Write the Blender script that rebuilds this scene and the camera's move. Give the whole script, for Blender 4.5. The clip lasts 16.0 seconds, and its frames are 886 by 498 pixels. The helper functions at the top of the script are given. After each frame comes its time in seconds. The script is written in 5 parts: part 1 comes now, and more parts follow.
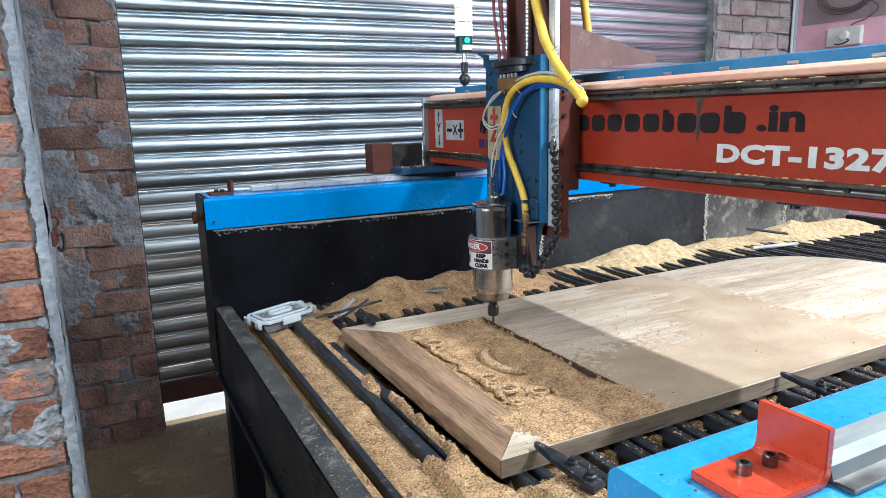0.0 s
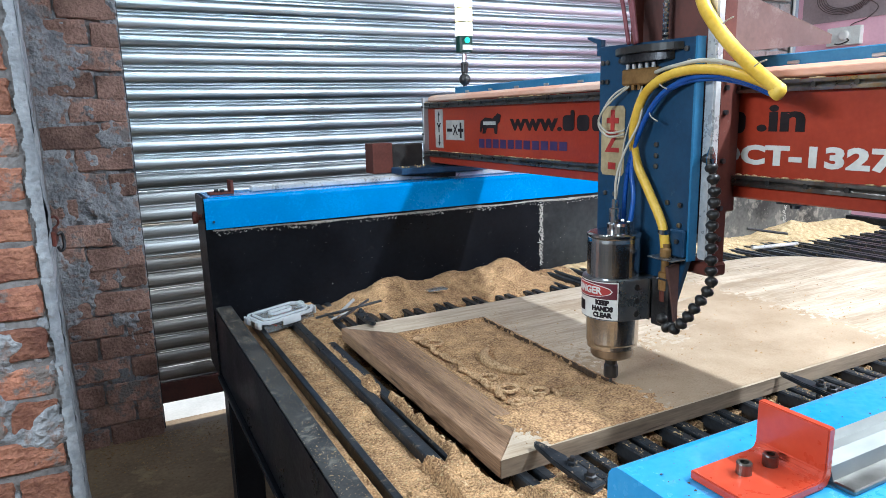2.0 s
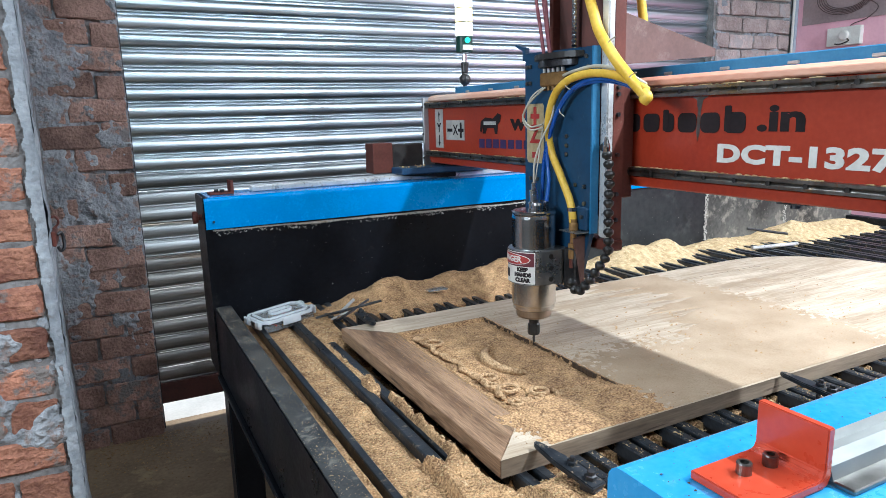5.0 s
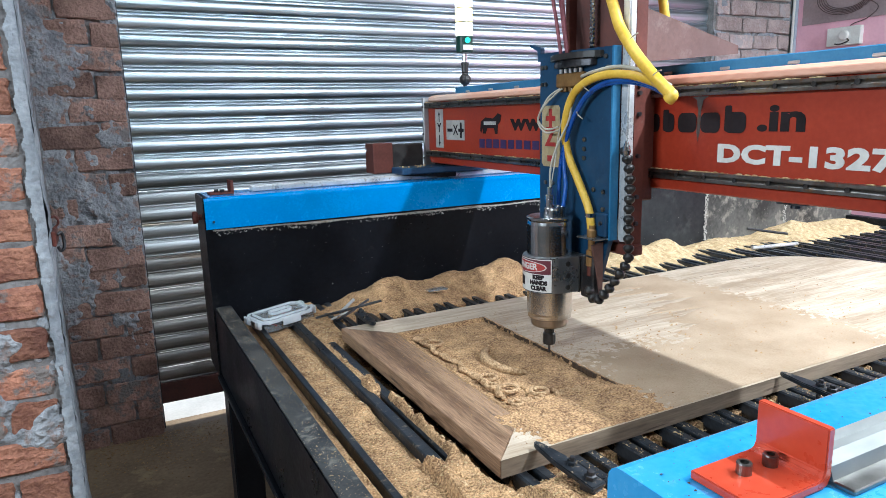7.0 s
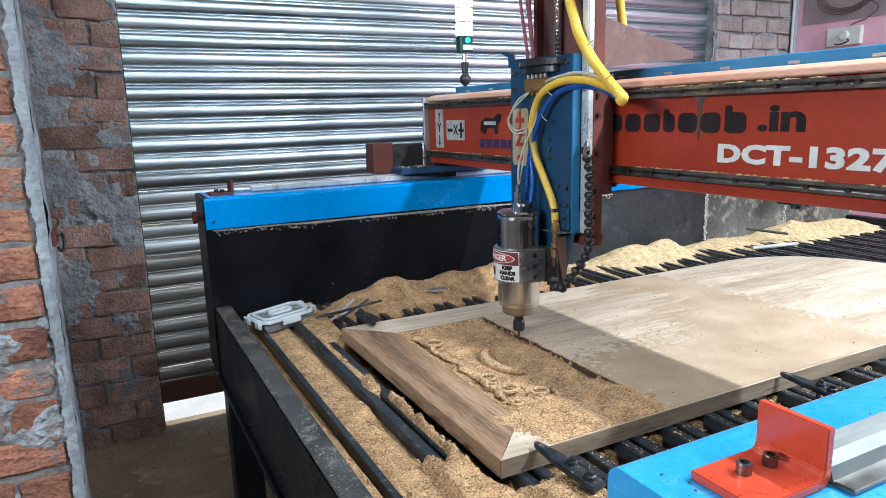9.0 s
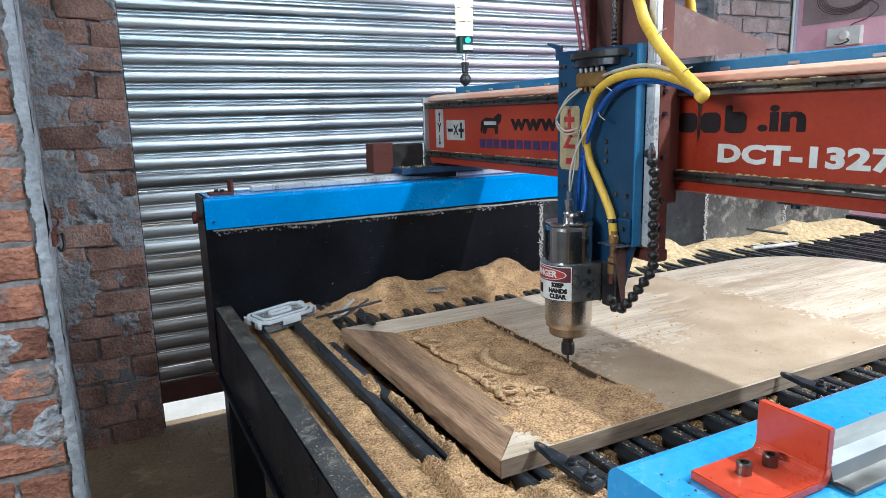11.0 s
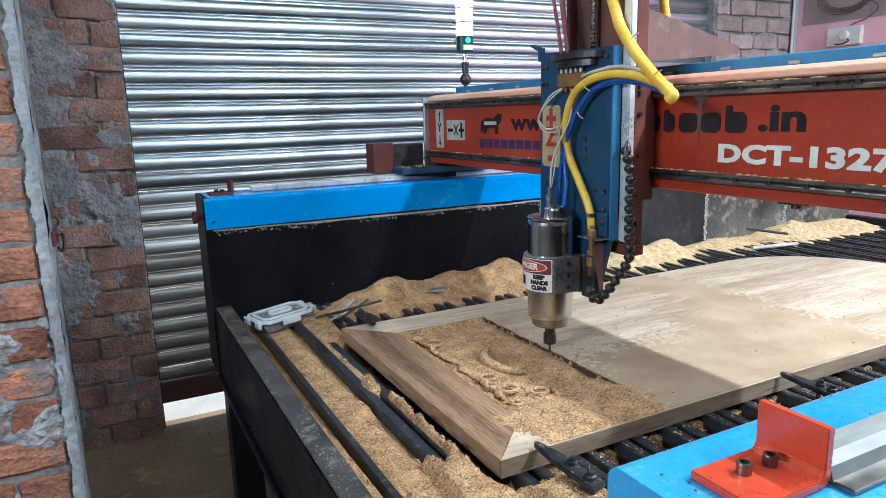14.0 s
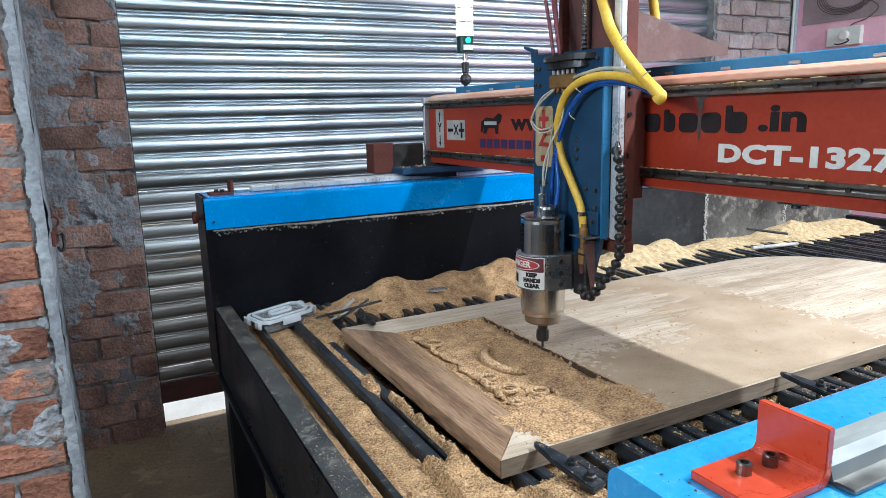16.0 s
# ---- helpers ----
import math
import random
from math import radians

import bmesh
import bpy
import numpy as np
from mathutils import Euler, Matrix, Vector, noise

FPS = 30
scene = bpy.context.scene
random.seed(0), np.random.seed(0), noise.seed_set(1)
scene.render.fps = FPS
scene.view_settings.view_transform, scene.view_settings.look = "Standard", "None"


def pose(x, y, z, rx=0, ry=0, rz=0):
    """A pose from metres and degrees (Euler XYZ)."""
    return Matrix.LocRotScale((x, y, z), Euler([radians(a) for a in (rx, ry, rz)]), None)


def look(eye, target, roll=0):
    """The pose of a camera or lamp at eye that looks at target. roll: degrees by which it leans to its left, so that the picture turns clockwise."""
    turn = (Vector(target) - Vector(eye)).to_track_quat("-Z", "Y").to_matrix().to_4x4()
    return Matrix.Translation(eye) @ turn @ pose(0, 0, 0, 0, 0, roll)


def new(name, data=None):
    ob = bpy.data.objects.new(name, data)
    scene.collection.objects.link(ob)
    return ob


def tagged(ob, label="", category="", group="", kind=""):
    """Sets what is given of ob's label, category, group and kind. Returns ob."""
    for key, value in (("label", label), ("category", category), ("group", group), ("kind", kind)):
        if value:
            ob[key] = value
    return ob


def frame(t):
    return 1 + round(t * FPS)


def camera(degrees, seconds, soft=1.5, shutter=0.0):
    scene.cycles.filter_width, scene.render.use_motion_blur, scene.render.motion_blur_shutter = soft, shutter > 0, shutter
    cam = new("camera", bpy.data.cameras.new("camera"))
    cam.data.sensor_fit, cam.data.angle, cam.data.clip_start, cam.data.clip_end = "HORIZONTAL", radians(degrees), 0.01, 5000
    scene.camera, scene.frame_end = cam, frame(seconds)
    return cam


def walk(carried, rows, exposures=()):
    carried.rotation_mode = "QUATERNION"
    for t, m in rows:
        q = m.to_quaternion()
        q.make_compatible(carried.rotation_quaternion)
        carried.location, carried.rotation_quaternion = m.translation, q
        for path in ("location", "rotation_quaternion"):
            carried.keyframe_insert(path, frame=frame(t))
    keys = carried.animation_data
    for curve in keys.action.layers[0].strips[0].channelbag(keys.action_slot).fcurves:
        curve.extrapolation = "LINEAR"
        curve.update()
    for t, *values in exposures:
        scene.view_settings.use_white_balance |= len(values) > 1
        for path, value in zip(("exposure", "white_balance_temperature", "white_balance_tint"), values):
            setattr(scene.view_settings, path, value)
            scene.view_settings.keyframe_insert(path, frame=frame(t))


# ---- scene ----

# ======== camera ========
cam = camera(67.61, 16.0, 0.8)
EYE = pose(-0.5465, -0.8795, 1.43, 78.53, 1.52, -27.27)
walk(cam, [(0.0, EYE), (16.0, EYE)], [(0.0, 0.17, 5790, 5), (9.0, 0.17, 5790, 5), (11.5, 0.03, 5790, 5), (16.0, 0.03, 5790, 5)])

# ======== world and lamps ========
world = bpy.data.worlds.new("sky")
scene.world = world
world.use_nodes = True
wn = world.node_tree.nodes
sky = wn.new("ShaderNodeTexSky")
sky.sky_type, sky.sun_disc = "NISHITA", False
sky.sun_elevation, sky.sun_rotation = radians(79), radians(20)
world.node_tree.links.new(sky.outputs[0], wn["Background"].inputs[0])
wn["Background"].inputs[1].default_value = 0.15

sun = new("sun", bpy.data.lights.new("sun", "SUN"))
sun.data.energy, sun.data.angle, sun.data.color = 4.0, radians(0.5), (1, 0.95, 0.88)
sun.matrix_world = look((0.33, 2.4, 5.0), (0, 1.5, 0))


def tube_lamp(name, m, sx, sy, watts, color):
    ob = new(name, bpy.data.lights.new(name, "AREA"))
    ob.data.shape, ob.data.size, ob.data.size_y = "RECTANGLE", sx, sy
    ob.data.energy, ob.data.color = watts, color
    ob.matrix_world = m
    return ob


# ceiling tubes far and left; the right, wall and near lamps are added fill
tube_lamp("ceiling_tube_far", pose(1.26, -1.0, 2.85), 0.07, 1.5, 112, (0.94, 0.97, 1.0))
tube_lamp("fill_lamp_right", pose(3.25, -0.75, 2.85), 0.07, 1.5, 122, (0.94, 0.97, 1.0))
tube_lamp("ceiling_tube_left", pose(-0.25, 0.62, 2.95), 1.2, 0.07, 12, (0.90, 0.96, 1.0))
tube_lamp("fill_lamp_left", pose(-3.1, -0.6, 2.30, 0, -75, 0), 0.07, 1.2, 78, (0.90, 0.96, 1.0))
tube_lamp("fill_lamp_near", pose(0.30, -1.75, 3.0, 18, 0, 0), 1.5, 0.07, 29, (0.90, 0.96, 1.0))


# ======== materials ========
def mat(name, c1, c2, rough=0.6, metal=0.0, scale=8.0, fine=90.0, bump=0.15, c3=None, spots=0.62,
        stretch=(1, 1, 1), rough_var=0.15, coat=0.0, rnd=0.0, depth=0.004, coords="Object", fw=0.6, bw=1.4, spec=0.5):
    """Base colour mixed at two scales, optional third colour in blotches, fine relief."""
    m = bpy.data.materials.new(name)
    m.use_nodes = True
    nt = m.node_tree
    n, li = nt.nodes, nt.links
    b = n["Principled BSDF"]
    tc = n.new("ShaderNodeTexCoord")
    geo = n.new("ShaderNodeNewGeometry")
    mp = n.new("ShaderNodeMapping")
    mp.inputs["Scale"].default_value = stretch
    li.new(geo.outputs["Position"] if coords == "World" else tc.outputs["Object"], mp.inputs[0])
    big = n.new("ShaderNodeTexNoise")
    big.inputs["Scale"].default_value, big.inputs["Detail"].default_value = scale, 6
    sm = n.new("ShaderNodeTexNoise")
    sm.inputs["Scale"].default_value, sm.inputs["Detail"].default_value = fine, 4
    li.new(mp.outputs[0], big.inputs["Vector"])
    li.new(mp.outputs[0], sm.inputs["Vector"])
    add = n.new("ShaderNodeMath")
    add.operation = "MULTIPLY_ADD"
    li.new(sm.outputs[0], add.inputs[0])
    add.inputs[1].default_value = fw
    sub = n.new("ShaderNodeMath")
    sub.operation = "MULTIPLY_ADD"
    li.new(big.outputs[0], sub.inputs[0])
    sub.inputs[1].default_value, sub.inputs[2].default_value = bw, 0.5 - (fw + bw) / 2
    li.new(sub.outputs[0], add.inputs[2])
    ramp = n.new("ShaderNodeValToRGB")
    ramp.color_ramp.elements[0].position, ramp.color_ramp.elements[1].position = 0.25, 0.8
    ramp.color_ramp.elements[0].color, ramp.color_ramp.elements[1].color = (*c1, 1), (*c2, 1)
    li.new(add.outputs[0], ramp.inputs[0])
    col = ramp.outputs[0]
    if rnd:
        oi = n.new("ShaderNodeObjectInfo")
        hs = n.new("ShaderNodeHueSaturation")
        mr = n.new("ShaderNodeMapRange")
        mr.inputs["To Min"].default_value, mr.inputs["To Max"].default_value = 1 - rnd, 1 + rnd
        li.new(oi.outputs["Random"], mr.inputs[0])
        li.new(mr.outputs[0], hs.inputs["Value"])
        li.new(col, hs.inputs["Color"])
        col = hs.outputs[0]
    if c3:
        sp = n.new("ShaderNodeTexNoise")
        sp.inputs["Scale"].default_value, sp.inputs["Detail"].default_value, sp.inputs["Roughness"].default_value = scale * 2.3, 8, 0.65
        li.new(mp.outputs[0], sp.inputs["Vector"])
        r2 = n.new("ShaderNodeValToRGB")
        r2.color_ramp.elements[0].position, r2.color_ramp.elements[1].position = spots - 0.04, spots + 0.06
        spot = sp.outputs[0]
        if rnd > 0.2:
            shift = n.new("ShaderNodeMath")
            shift.operation = "MULTIPLY_ADD"
            li.new(oi.outputs["Random"], shift.inputs[0])
            shift.inputs[1].default_value = 0.24
            off = n.new("ShaderNodeMath")
            off.operation = "ADD"
            off.inputs[1].default_value = -0.12
            li.new(sp.outputs[0], off.inputs[0])
            li.new(off.outputs[0], shift.inputs[2])
            spot = shift.outputs[0]
        li.new(spot, r2.inputs[0])
        mx = n.new("ShaderNodeMix")
        mx.data_type = "RGBA"
        li.new(r2.outputs[0], mx.inputs["Factor"])
        li.new(col, mx.inputs["A"])
        mx.inputs["B"].default_value = (*c3, 1)
        col = mx.outputs["Result"]
    li.new(col, b.inputs["Base Color"])
    b.inputs["Metallic"].default_value = metal
    b.inputs["Specular IOR Level"].default_value = spec
    rr = n.new("ShaderNodeMapRange")
    rr.inputs["To Min"].default_value, rr.inputs["To Max"].default_value = max(0.03, rough - rough_var), min(1, rough + rough_var)
    li.new(add.outputs[0], rr.inputs[0])
    li.new(rr.outputs[0], b.inputs["Roughness"])
    if coat:
        b.inputs["Coat Weight"].default_value = coat
    if bump:
        bp = n.new("ShaderNodeBump")
        bp.inputs["Strength"].default_value, bp.inputs["Distance"].default_value = bump, depth
        li.new(add.outputs[0], bp.inputs["Height"])
        li.new(bp.outputs[0], b.inputs["Normal"])
    return m


BRICK_PALE = mat("pale_dusty_brick", (0.34, 0.27, 0.255), (0.56, 0.465, 0.44), 0.9, 0, 9, 90, 0.9, c3=(0.44, 0.40, 0.40), spots=0.55, rnd=0.25, coords="World", depth=0.01, fw=0.9)
BRICK = mat("brick", (0.20, 0.115, 0.09), (0.48, 0.30, 0.24), 0.9, 0, 9, 90, 1.0, c3=(0.22, 0.20, 0.195), spots=0.60, rnd=0.32, coords="World", depth=0.011, fw=0.9)
BRICK_NEAR = mat("brick_orange", (0.20, 0.075, 0.05), (0.47, 0.215, 0.135), 0.9, 0, 9, 90, 1.0, c3=(0.22, 0.19, 0.175), spots=0.60, rnd=0.38, coords="World", depth=0.010, fw=0.9)
PIER_MORTAR = mat("pier_mortar", (0.15, 0.14, 0.14), (0.31, 0.295, 0.29), 0.95, 0, 12, 70, 1.0, coords="World", depth=0.012)
MORTAR = mat("mortar", (0.16, 0.157, 0.155), (0.34, 0.33, 0.32), 0.95, 0, 12, 70, 1.0, coords="World", depth=0.012)
PLASTER = mat("cement_plaster", (0.20, 0.22, 0.245), (0.44, 0.465, 0.495), 0.9, 0, 9, 70, 1.0, coords="World", depth=0.008, c3=(0.20, 0.19, 0.19), spots=0.62)
SMEAR = mat("smeared_cement", (0.19, 0.197, 0.212), (0.44, 0.45, 0.475), 0.95, 0, 11, 80, 1.0, coords="World", depth=0.022, c3=(0.25, 0.185, 0.16), spots=0.56)
PAVING = mat("sunlit_concrete", (0.50, 0.48, 0.44), (0.65, 0.62, 0.58), 0.9, 0, 3, 60, 0.3)
FLOOR = mat("dusty_concrete", (0.19, 0.13, 0.078), (0.36, 0.26, 0.16), 0.95, 0, 3, 60, 0.5, c3=(0.40, 0.30, 0.17), spots=0.6, coords="World")
GALV = mat("galvanised_steel", (0.38, 0.44, 0.475), (0.68, 0.745, 0.79), 0.34, 1.0, 2.2, 30, 0.10, fw=0.9, stretch=(0.10, 1, 5), rough_var=0.10, c3=(0.55, 0.52, 0.47), spots=0.66, rnd=0.06, coords="World", depth=0.003)
GALV_DIRT_SHADE = mat("dirty_shaded_galvanised_steel", (0.18, 0.172, 0.165), (0.38, 0.37, 0.355), 0.45, 0.85, 2.5, 30, 0.1, stretch=(0.25, 1, 3), c3=(0.14, 0.11, 0.085), spots=0.60, rnd=0.12, coords="World")
OXIDE_BAR_SHADE = mat("red_oxide_bar_and_shade", (0.07, 0.03, 0.025), (0.14, 0.05, 0.04), 0.7)
PINK = mat("pink_distemper", (0.72, 0.38, 0.46), (0.84, 0.48, 0.56), 0.85, 0, 3, 60, 0.2)
BROWN_PAINT = mat("brown_wall", (0.26, 0.195, 0.20), (0.40, 0.31, 0.31), 0.85, 0, 3, 60, 0.2)
STRIPBLUE = mat("pale_blue_plaster", (0.36, 0.41, 0.48), (0.52, 0.57, 0.64), 0.9, 0, 6, 60, 0.3)
GREYWALL = mat("room_plaster", (0.10, 0.10, 0.10), (0.17, 0.17, 0.17), 0.9, 0, 2, 40, 0.3)
BLUE = mat("blue_enamel", (0.0, 0.195, 0.54), (0.002, 0.25, 0.66), 0.24, 0, 4, 150, 0.08, rough_var=0.12, coat=0.25, spec=0.4, c3=(0.01, 0.30, 0.66), spots=0.68)
BLUE_DULL = mat("dusty_blue_paint", (0.006, 0.034, 0.080), (0.013, 0.062, 0.135), 0.45, 0, 6, 120, 0.08, c3=(0.06, 0.11, 0.17), spots=0.70)
BLACK = mat("black_steel_paint", (0.0025, 0.003, 0.0045), (0.007, 0.008, 0.011), 0.36, 0, 5, 90, 0.12, c3=(0.022, 0.022, 0.022), spots=0.68, spec=0.14)
STAINED = mat("stained_black_plate", (0.03, 0.03, 0.028), (0.15, 0.145, 0.13), 0.6, 0, 5, 60, 0.15, c3=(0.27, 0.25, 0.21), spots=0.58, spec=0.25)
BLACK_DUSTY = mat("dusty_black_steel", (0.005, 0.006, 0.008), (0.018, 0.019, 0.022), 0.42, 0, 45, 160, 0.15, c3=(0.20, 0.16, 0.11), spots=0.655, spec=0.18)
# grey of dust haze, with the plate's sheen painted into it
MIDPLATE = mat("hazy_black_plate", (0.005, 0.006, 0.008), (0.036, 0.040, 0.041), 0.5, 0, 2.6, 50, 0.12, c3=(0.050, 0.054, 0.053), spots=0.60, spec=0.3)
# paler copy of the blue enamel: wear, plus light and sheen in the colour
BLUE_WORN_SHEEN = mat("worn_blue_with_sheen", (0.022, 0.25, 0.56), (0.06, 0.335, 0.65), 0.24, 0, 5, 150, 0.10, rough_var=0.12, coat=0.3, spec=0.5, c3=(0.16, 0.42, 0.66), spots=0.66)
STRIP = mat("dusty_steel_strip", (0.17, 0.18, 0.175), (0.32, 0.33, 0.315), 0.48, 0.6, 9, 90, 0.06, c3=(0.30, 0.25, 0.18), spots=0.58, stretch=(0.4, 1, 1))
MAROON = mat("maroon_ink", (0.085, 0.012, 0.02), (0.13, 0.02, 0.032), 0.5, 0, 15, 120, 0.0)
GUSSET = mat("dusty_oxide_primer", (0.105, 0.05, 0.04), (0.17, 0.092, 0.078), 0.6, 0, 5, 110, 0.12, c3=(0.21, 0.14, 0.12), spots=0.62)
BEAMTOP = mat("scuffed_black_steel", (0.014, 0.015, 0.018), (0.060, 0.060, 0.058), 0.5, 0, 14, 170, 0.3, c3=(0.15, 0.14, 0.12), spots=0.60, spec=0.3, fw=1.0, depth=0.002)
BARSTEEL = mat("dusty_bed_bar", (0.007, 0.009, 0.012), (0.026, 0.030, 0.036), 0.36, 0, 30, 160, 0.15, c3=(0.22, 0.17, 0.115), spots=0.625, spec=0.35)
ORANGE = mat("orange_red_enamel", (0.29, 0.027, 0.011), (0.43, 0.053, 0.02), 0.38, 0, 3, 90, 0.06, c3=(0.40, 0.07, 0.03), spots=0.66)
RED = mat("red_enamel", (0.46, 0.042, 0.016), (0.58, 0.072, 0.028), 0.3, 0, 10, 150, 0.05, coat=0.3)
OXIDE = mat("red_oxide_primer", (0.085, 0.025, 0.018), (0.15, 0.045, 0.033), 0.55, 0, 8, 120, 0.12, c3=(0.20, 0.12, 0.095), spots=0.68, spec=0.25)
COVER = mat("dusty_orange_cover", (0.58, 0.25, 0.16), (0.72, 0.42, 0.30), 0.6, 0, 4, 100, 0.12, c3=(0.74, 0.52, 0.41), spots=0.56, stretch=(1, 0.3, 1))
SATIN = mat("satin_clamp_metal", (0.26, 0.27, 0.28), (0.38, 0.39, 0.40), 0.30, 0.9, 15, 150, 0.04)
STEEL = mat("brushed_steel", (0.50, 0.50, 0.50), (0.60, 0.60, 0.60), 0.20, 1.0, 12, 200, 0.02, stretch=(0.1, 0.1, 2.0), rough_var=0.05)
STEEL_DUSTY = mat("dusty_brushed_steel", (0.30, 0.25, 0.20), (0.44, 0.38, 0.31), 0.36, 1.0, 12, 200, 0.05, stretch=(1, 1, 0.15))
IRON = mat("dark_iron", (0.05, 0.05, 0.055), (0.13, 0.13, 0.135), 0.42, 0.9, 20, 200, 0.1)
RAILSTEEL = mat("linear_rail_steel", (0.16, 0.15, 0.14), (0.30, 0.29, 0.27), 0.35, 1.0, 20, 120, 0.05, c3=(0.25, 0.17, 0.11), spots=0.6)
BRIGHT = mat("bright_rail_steel", (0.50, 0.50, 0.50), (0.72, 0.72, 0.71), 0.34, 0.4, 15, 120, 0.05, c3=(0.38, 0.32, 0.25), spots=0.63)
ALU = mat("grey_aluminium", (0.34, 0.34, 0.35), (0.46, 0.46, 0.46), 0.45, 0.5, 15, 150, 0.05)
YELLOW = mat("yellow_hose", (0.62, 0.37, 0.03), (0.80, 0.52, 0.075), 0.4, 0, 15, 120, 0.05)
BLUEHOSE = mat("blue_tube", (0.008, 0.06, 0.30), (0.02, 0.12, 0.45), 0.35, 0, 15, 120, 0.03)
WHITEWIRE = mat("pale_wire", (0.38, 0.35, 0.28), (0.56, 0.52, 0.44), 0.5, 0, 20, 120, 0.0)
REDWIRE = mat("maroon_wire", (0.16, 0.04, 0.05), (0.24, 0.07, 0.08), 0.5, 0, 20, 120, 0.0)
RUBBER = mat("black_plastic", (0.012, 0.011, 0.011), (0.03, 0.027, 0.025), 0.4, 0, 30, 150, 0.05)
BRASS = mat("brass_terminal", (0.20, 0.105, 0.035), (0.34, 0.19, 0.065), 0.45, 0.4, 30, 200, 0.05)
# sticker white greyed for dirt and for the shade it lies in
LABEL = mat("dirty_shaded_sticker", (0.38, 0.36, 0.33), (0.54, 0.52, 0.48), 0.5, 0, 25, 120, 0.0, c3=(0.28, 0.24, 0.20), spots=0.64)
TRAYBLUE = mat("faded_blue_paint", (0.015, 0.125, 0.27), (0.045, 0.205, 0.39), 0.45, 0, 6, 120, 0.08)
# near-black brown: painted shade in the cut's crack, and real grime specks
SHADE_GRIME = mat("crack_shade_and_grime", (0.03, 0.017, 0.009), (0.09, 0.05, 0.025), 0.9, 0, 60, 300, 0.3)
# frosted plastic whitened so that the box's edge reflections sit in its colour
FROST = mat("frosted_highlight_edge", (0.80, 0.85, 0.88), (0.90, 0.94, 0.96), 0.16, 0, 40, 200, 0.0)
WHITE = mat("white_sticker", (0.62, 0.60, 0.56), (0.76, 0.75, 0.71), 0.5, 0, 15, 120, 0.0)
CREAM = mat("cream_label", (0.30, 0.225, 0.12), (0.47, 0.37, 0.21), 0.55, 0, 15, 120, 0.0)
INK = mat("black_ink", (0.012, 0.009, 0.010), (0.026, 0.018, 0.020), 0.6, 0, 15, 120, 0.0, spec=0.2)
INK_RED = mat("red_ink", (0.30, 0.022, 0.02), (0.42, 0.04, 0.032), 0.5, 0, 15, 120, 0.0)
INK_BLUE = mat("blue_ink", (0.03, 0.018, 0.075), (0.055, 0.03, 0.11), 0.5, 0, 15, 120, 0.0)
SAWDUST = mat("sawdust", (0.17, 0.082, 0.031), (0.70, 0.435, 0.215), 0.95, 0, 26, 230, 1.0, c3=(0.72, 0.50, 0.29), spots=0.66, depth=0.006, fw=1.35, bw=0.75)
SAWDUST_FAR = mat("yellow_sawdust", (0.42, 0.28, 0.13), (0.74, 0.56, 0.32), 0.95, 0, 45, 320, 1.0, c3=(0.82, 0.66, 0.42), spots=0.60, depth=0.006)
WOOD_RAIL = mat("teak_rail", (0.125, 0.066, 0.034), (0.37, 0.23, 0.135), 0.6, 0, 5, 75, 0.45, fw=1.3, bw=1.1, stretch=(5, 0.30, 5), c3=(0.085, 0.05, 0.03), spots=0.615, depth=0.002)
WOOD_PANEL = mat("teak_panel", (0.31, 0.226, 0.146), (0.57, 0.472, 0.36), 0.6, 0, 3.6, 42, 0.3, stretch=(0.38, 3.8, 3.8), c3=(0.55, 0.45, 0.335), spots=0.60, depth=0.002, fw=0.95, bw=1.2)
WOOD_EDGE = mat("dark_teak_edge", (0.10, 0.07, 0.045), (0.29, 0.22, 0.155), 0.75, 0, 5, 60, 0.4, stretch=(0.4, 3, 4), c3=(0.07, 0.045, 0.03), spots=0.64, depth=0.002)
WOOD_PALE = mat("fresh_cut_teak", (0.42, 0.28, 0.14), (0.62, 0.45, 0.25), 0.7, 0, 12, 80, 0.2, depth=0.002)


def glow(name, c, e):
    m = bpy.data.materials.new(name)
    m.use_nodes = True
    b = m.node_tree.nodes["Principled BSDF"]
    b.inputs["Base Color"].default_value = (*c, 1)
    b.inputs["Emission Color"].default_value = (*c, 1)
    b.inputs["Emission Strength"].default_value = e
    return m


LAMP_GREEN = glow("lit_green_lens", (0.05, 0.75, 0.45), 0.9)
LAMP_AMBER = glow("pale_yellow_lens", (1.0, 0.80, 0.36), 1.6)
LAMP_WHITE = glow("pale_lens", (0.95, 0.97, 0.86), 1.6)

CLEAR = bpy.data.materials.new("clear_plastic")
CLEAR.use_nodes = True
_b = CLEAR.node_tree.nodes["Principled BSDF"]
_b.inputs["Base Color"].default_value = (0.86, 0.90, 0.92, 1)
_b.inputs["Roughness"].default_value, _b.inputs["Transmission Weight"].default_value, _b.inputs["IOR"].default_value = 0.06, 0.86, 1.25


_b = FROST.node_tree.nodes["Principled BSDF"]
_b.inputs["Transmission Weight"].default_value, _b.inputs["IOR"].default_value = 0.35, 1.4


# ======== mesh helpers ========
def mesh_of(bm, name, material, smooth=False):
    me = bpy.data.meshes.new(name)
    bm.to_mesh(me)
    bm.free()
    if material:
        me.materials.append(material)
    if smooth:
        me.polygons.foreach_set("use_smooth", [True] * len(me.polygons))
    return me


def part(name, bm, material, parent=None, label="", smooth=False):
    ob = new(name, mesh_of(bm, name, material, smooth) if isinstance(bm, bmesh.types.BMesh) else bm)
    if parent:
        ob.parent = parent
    if label:
        ob["label"] = label
    return ob


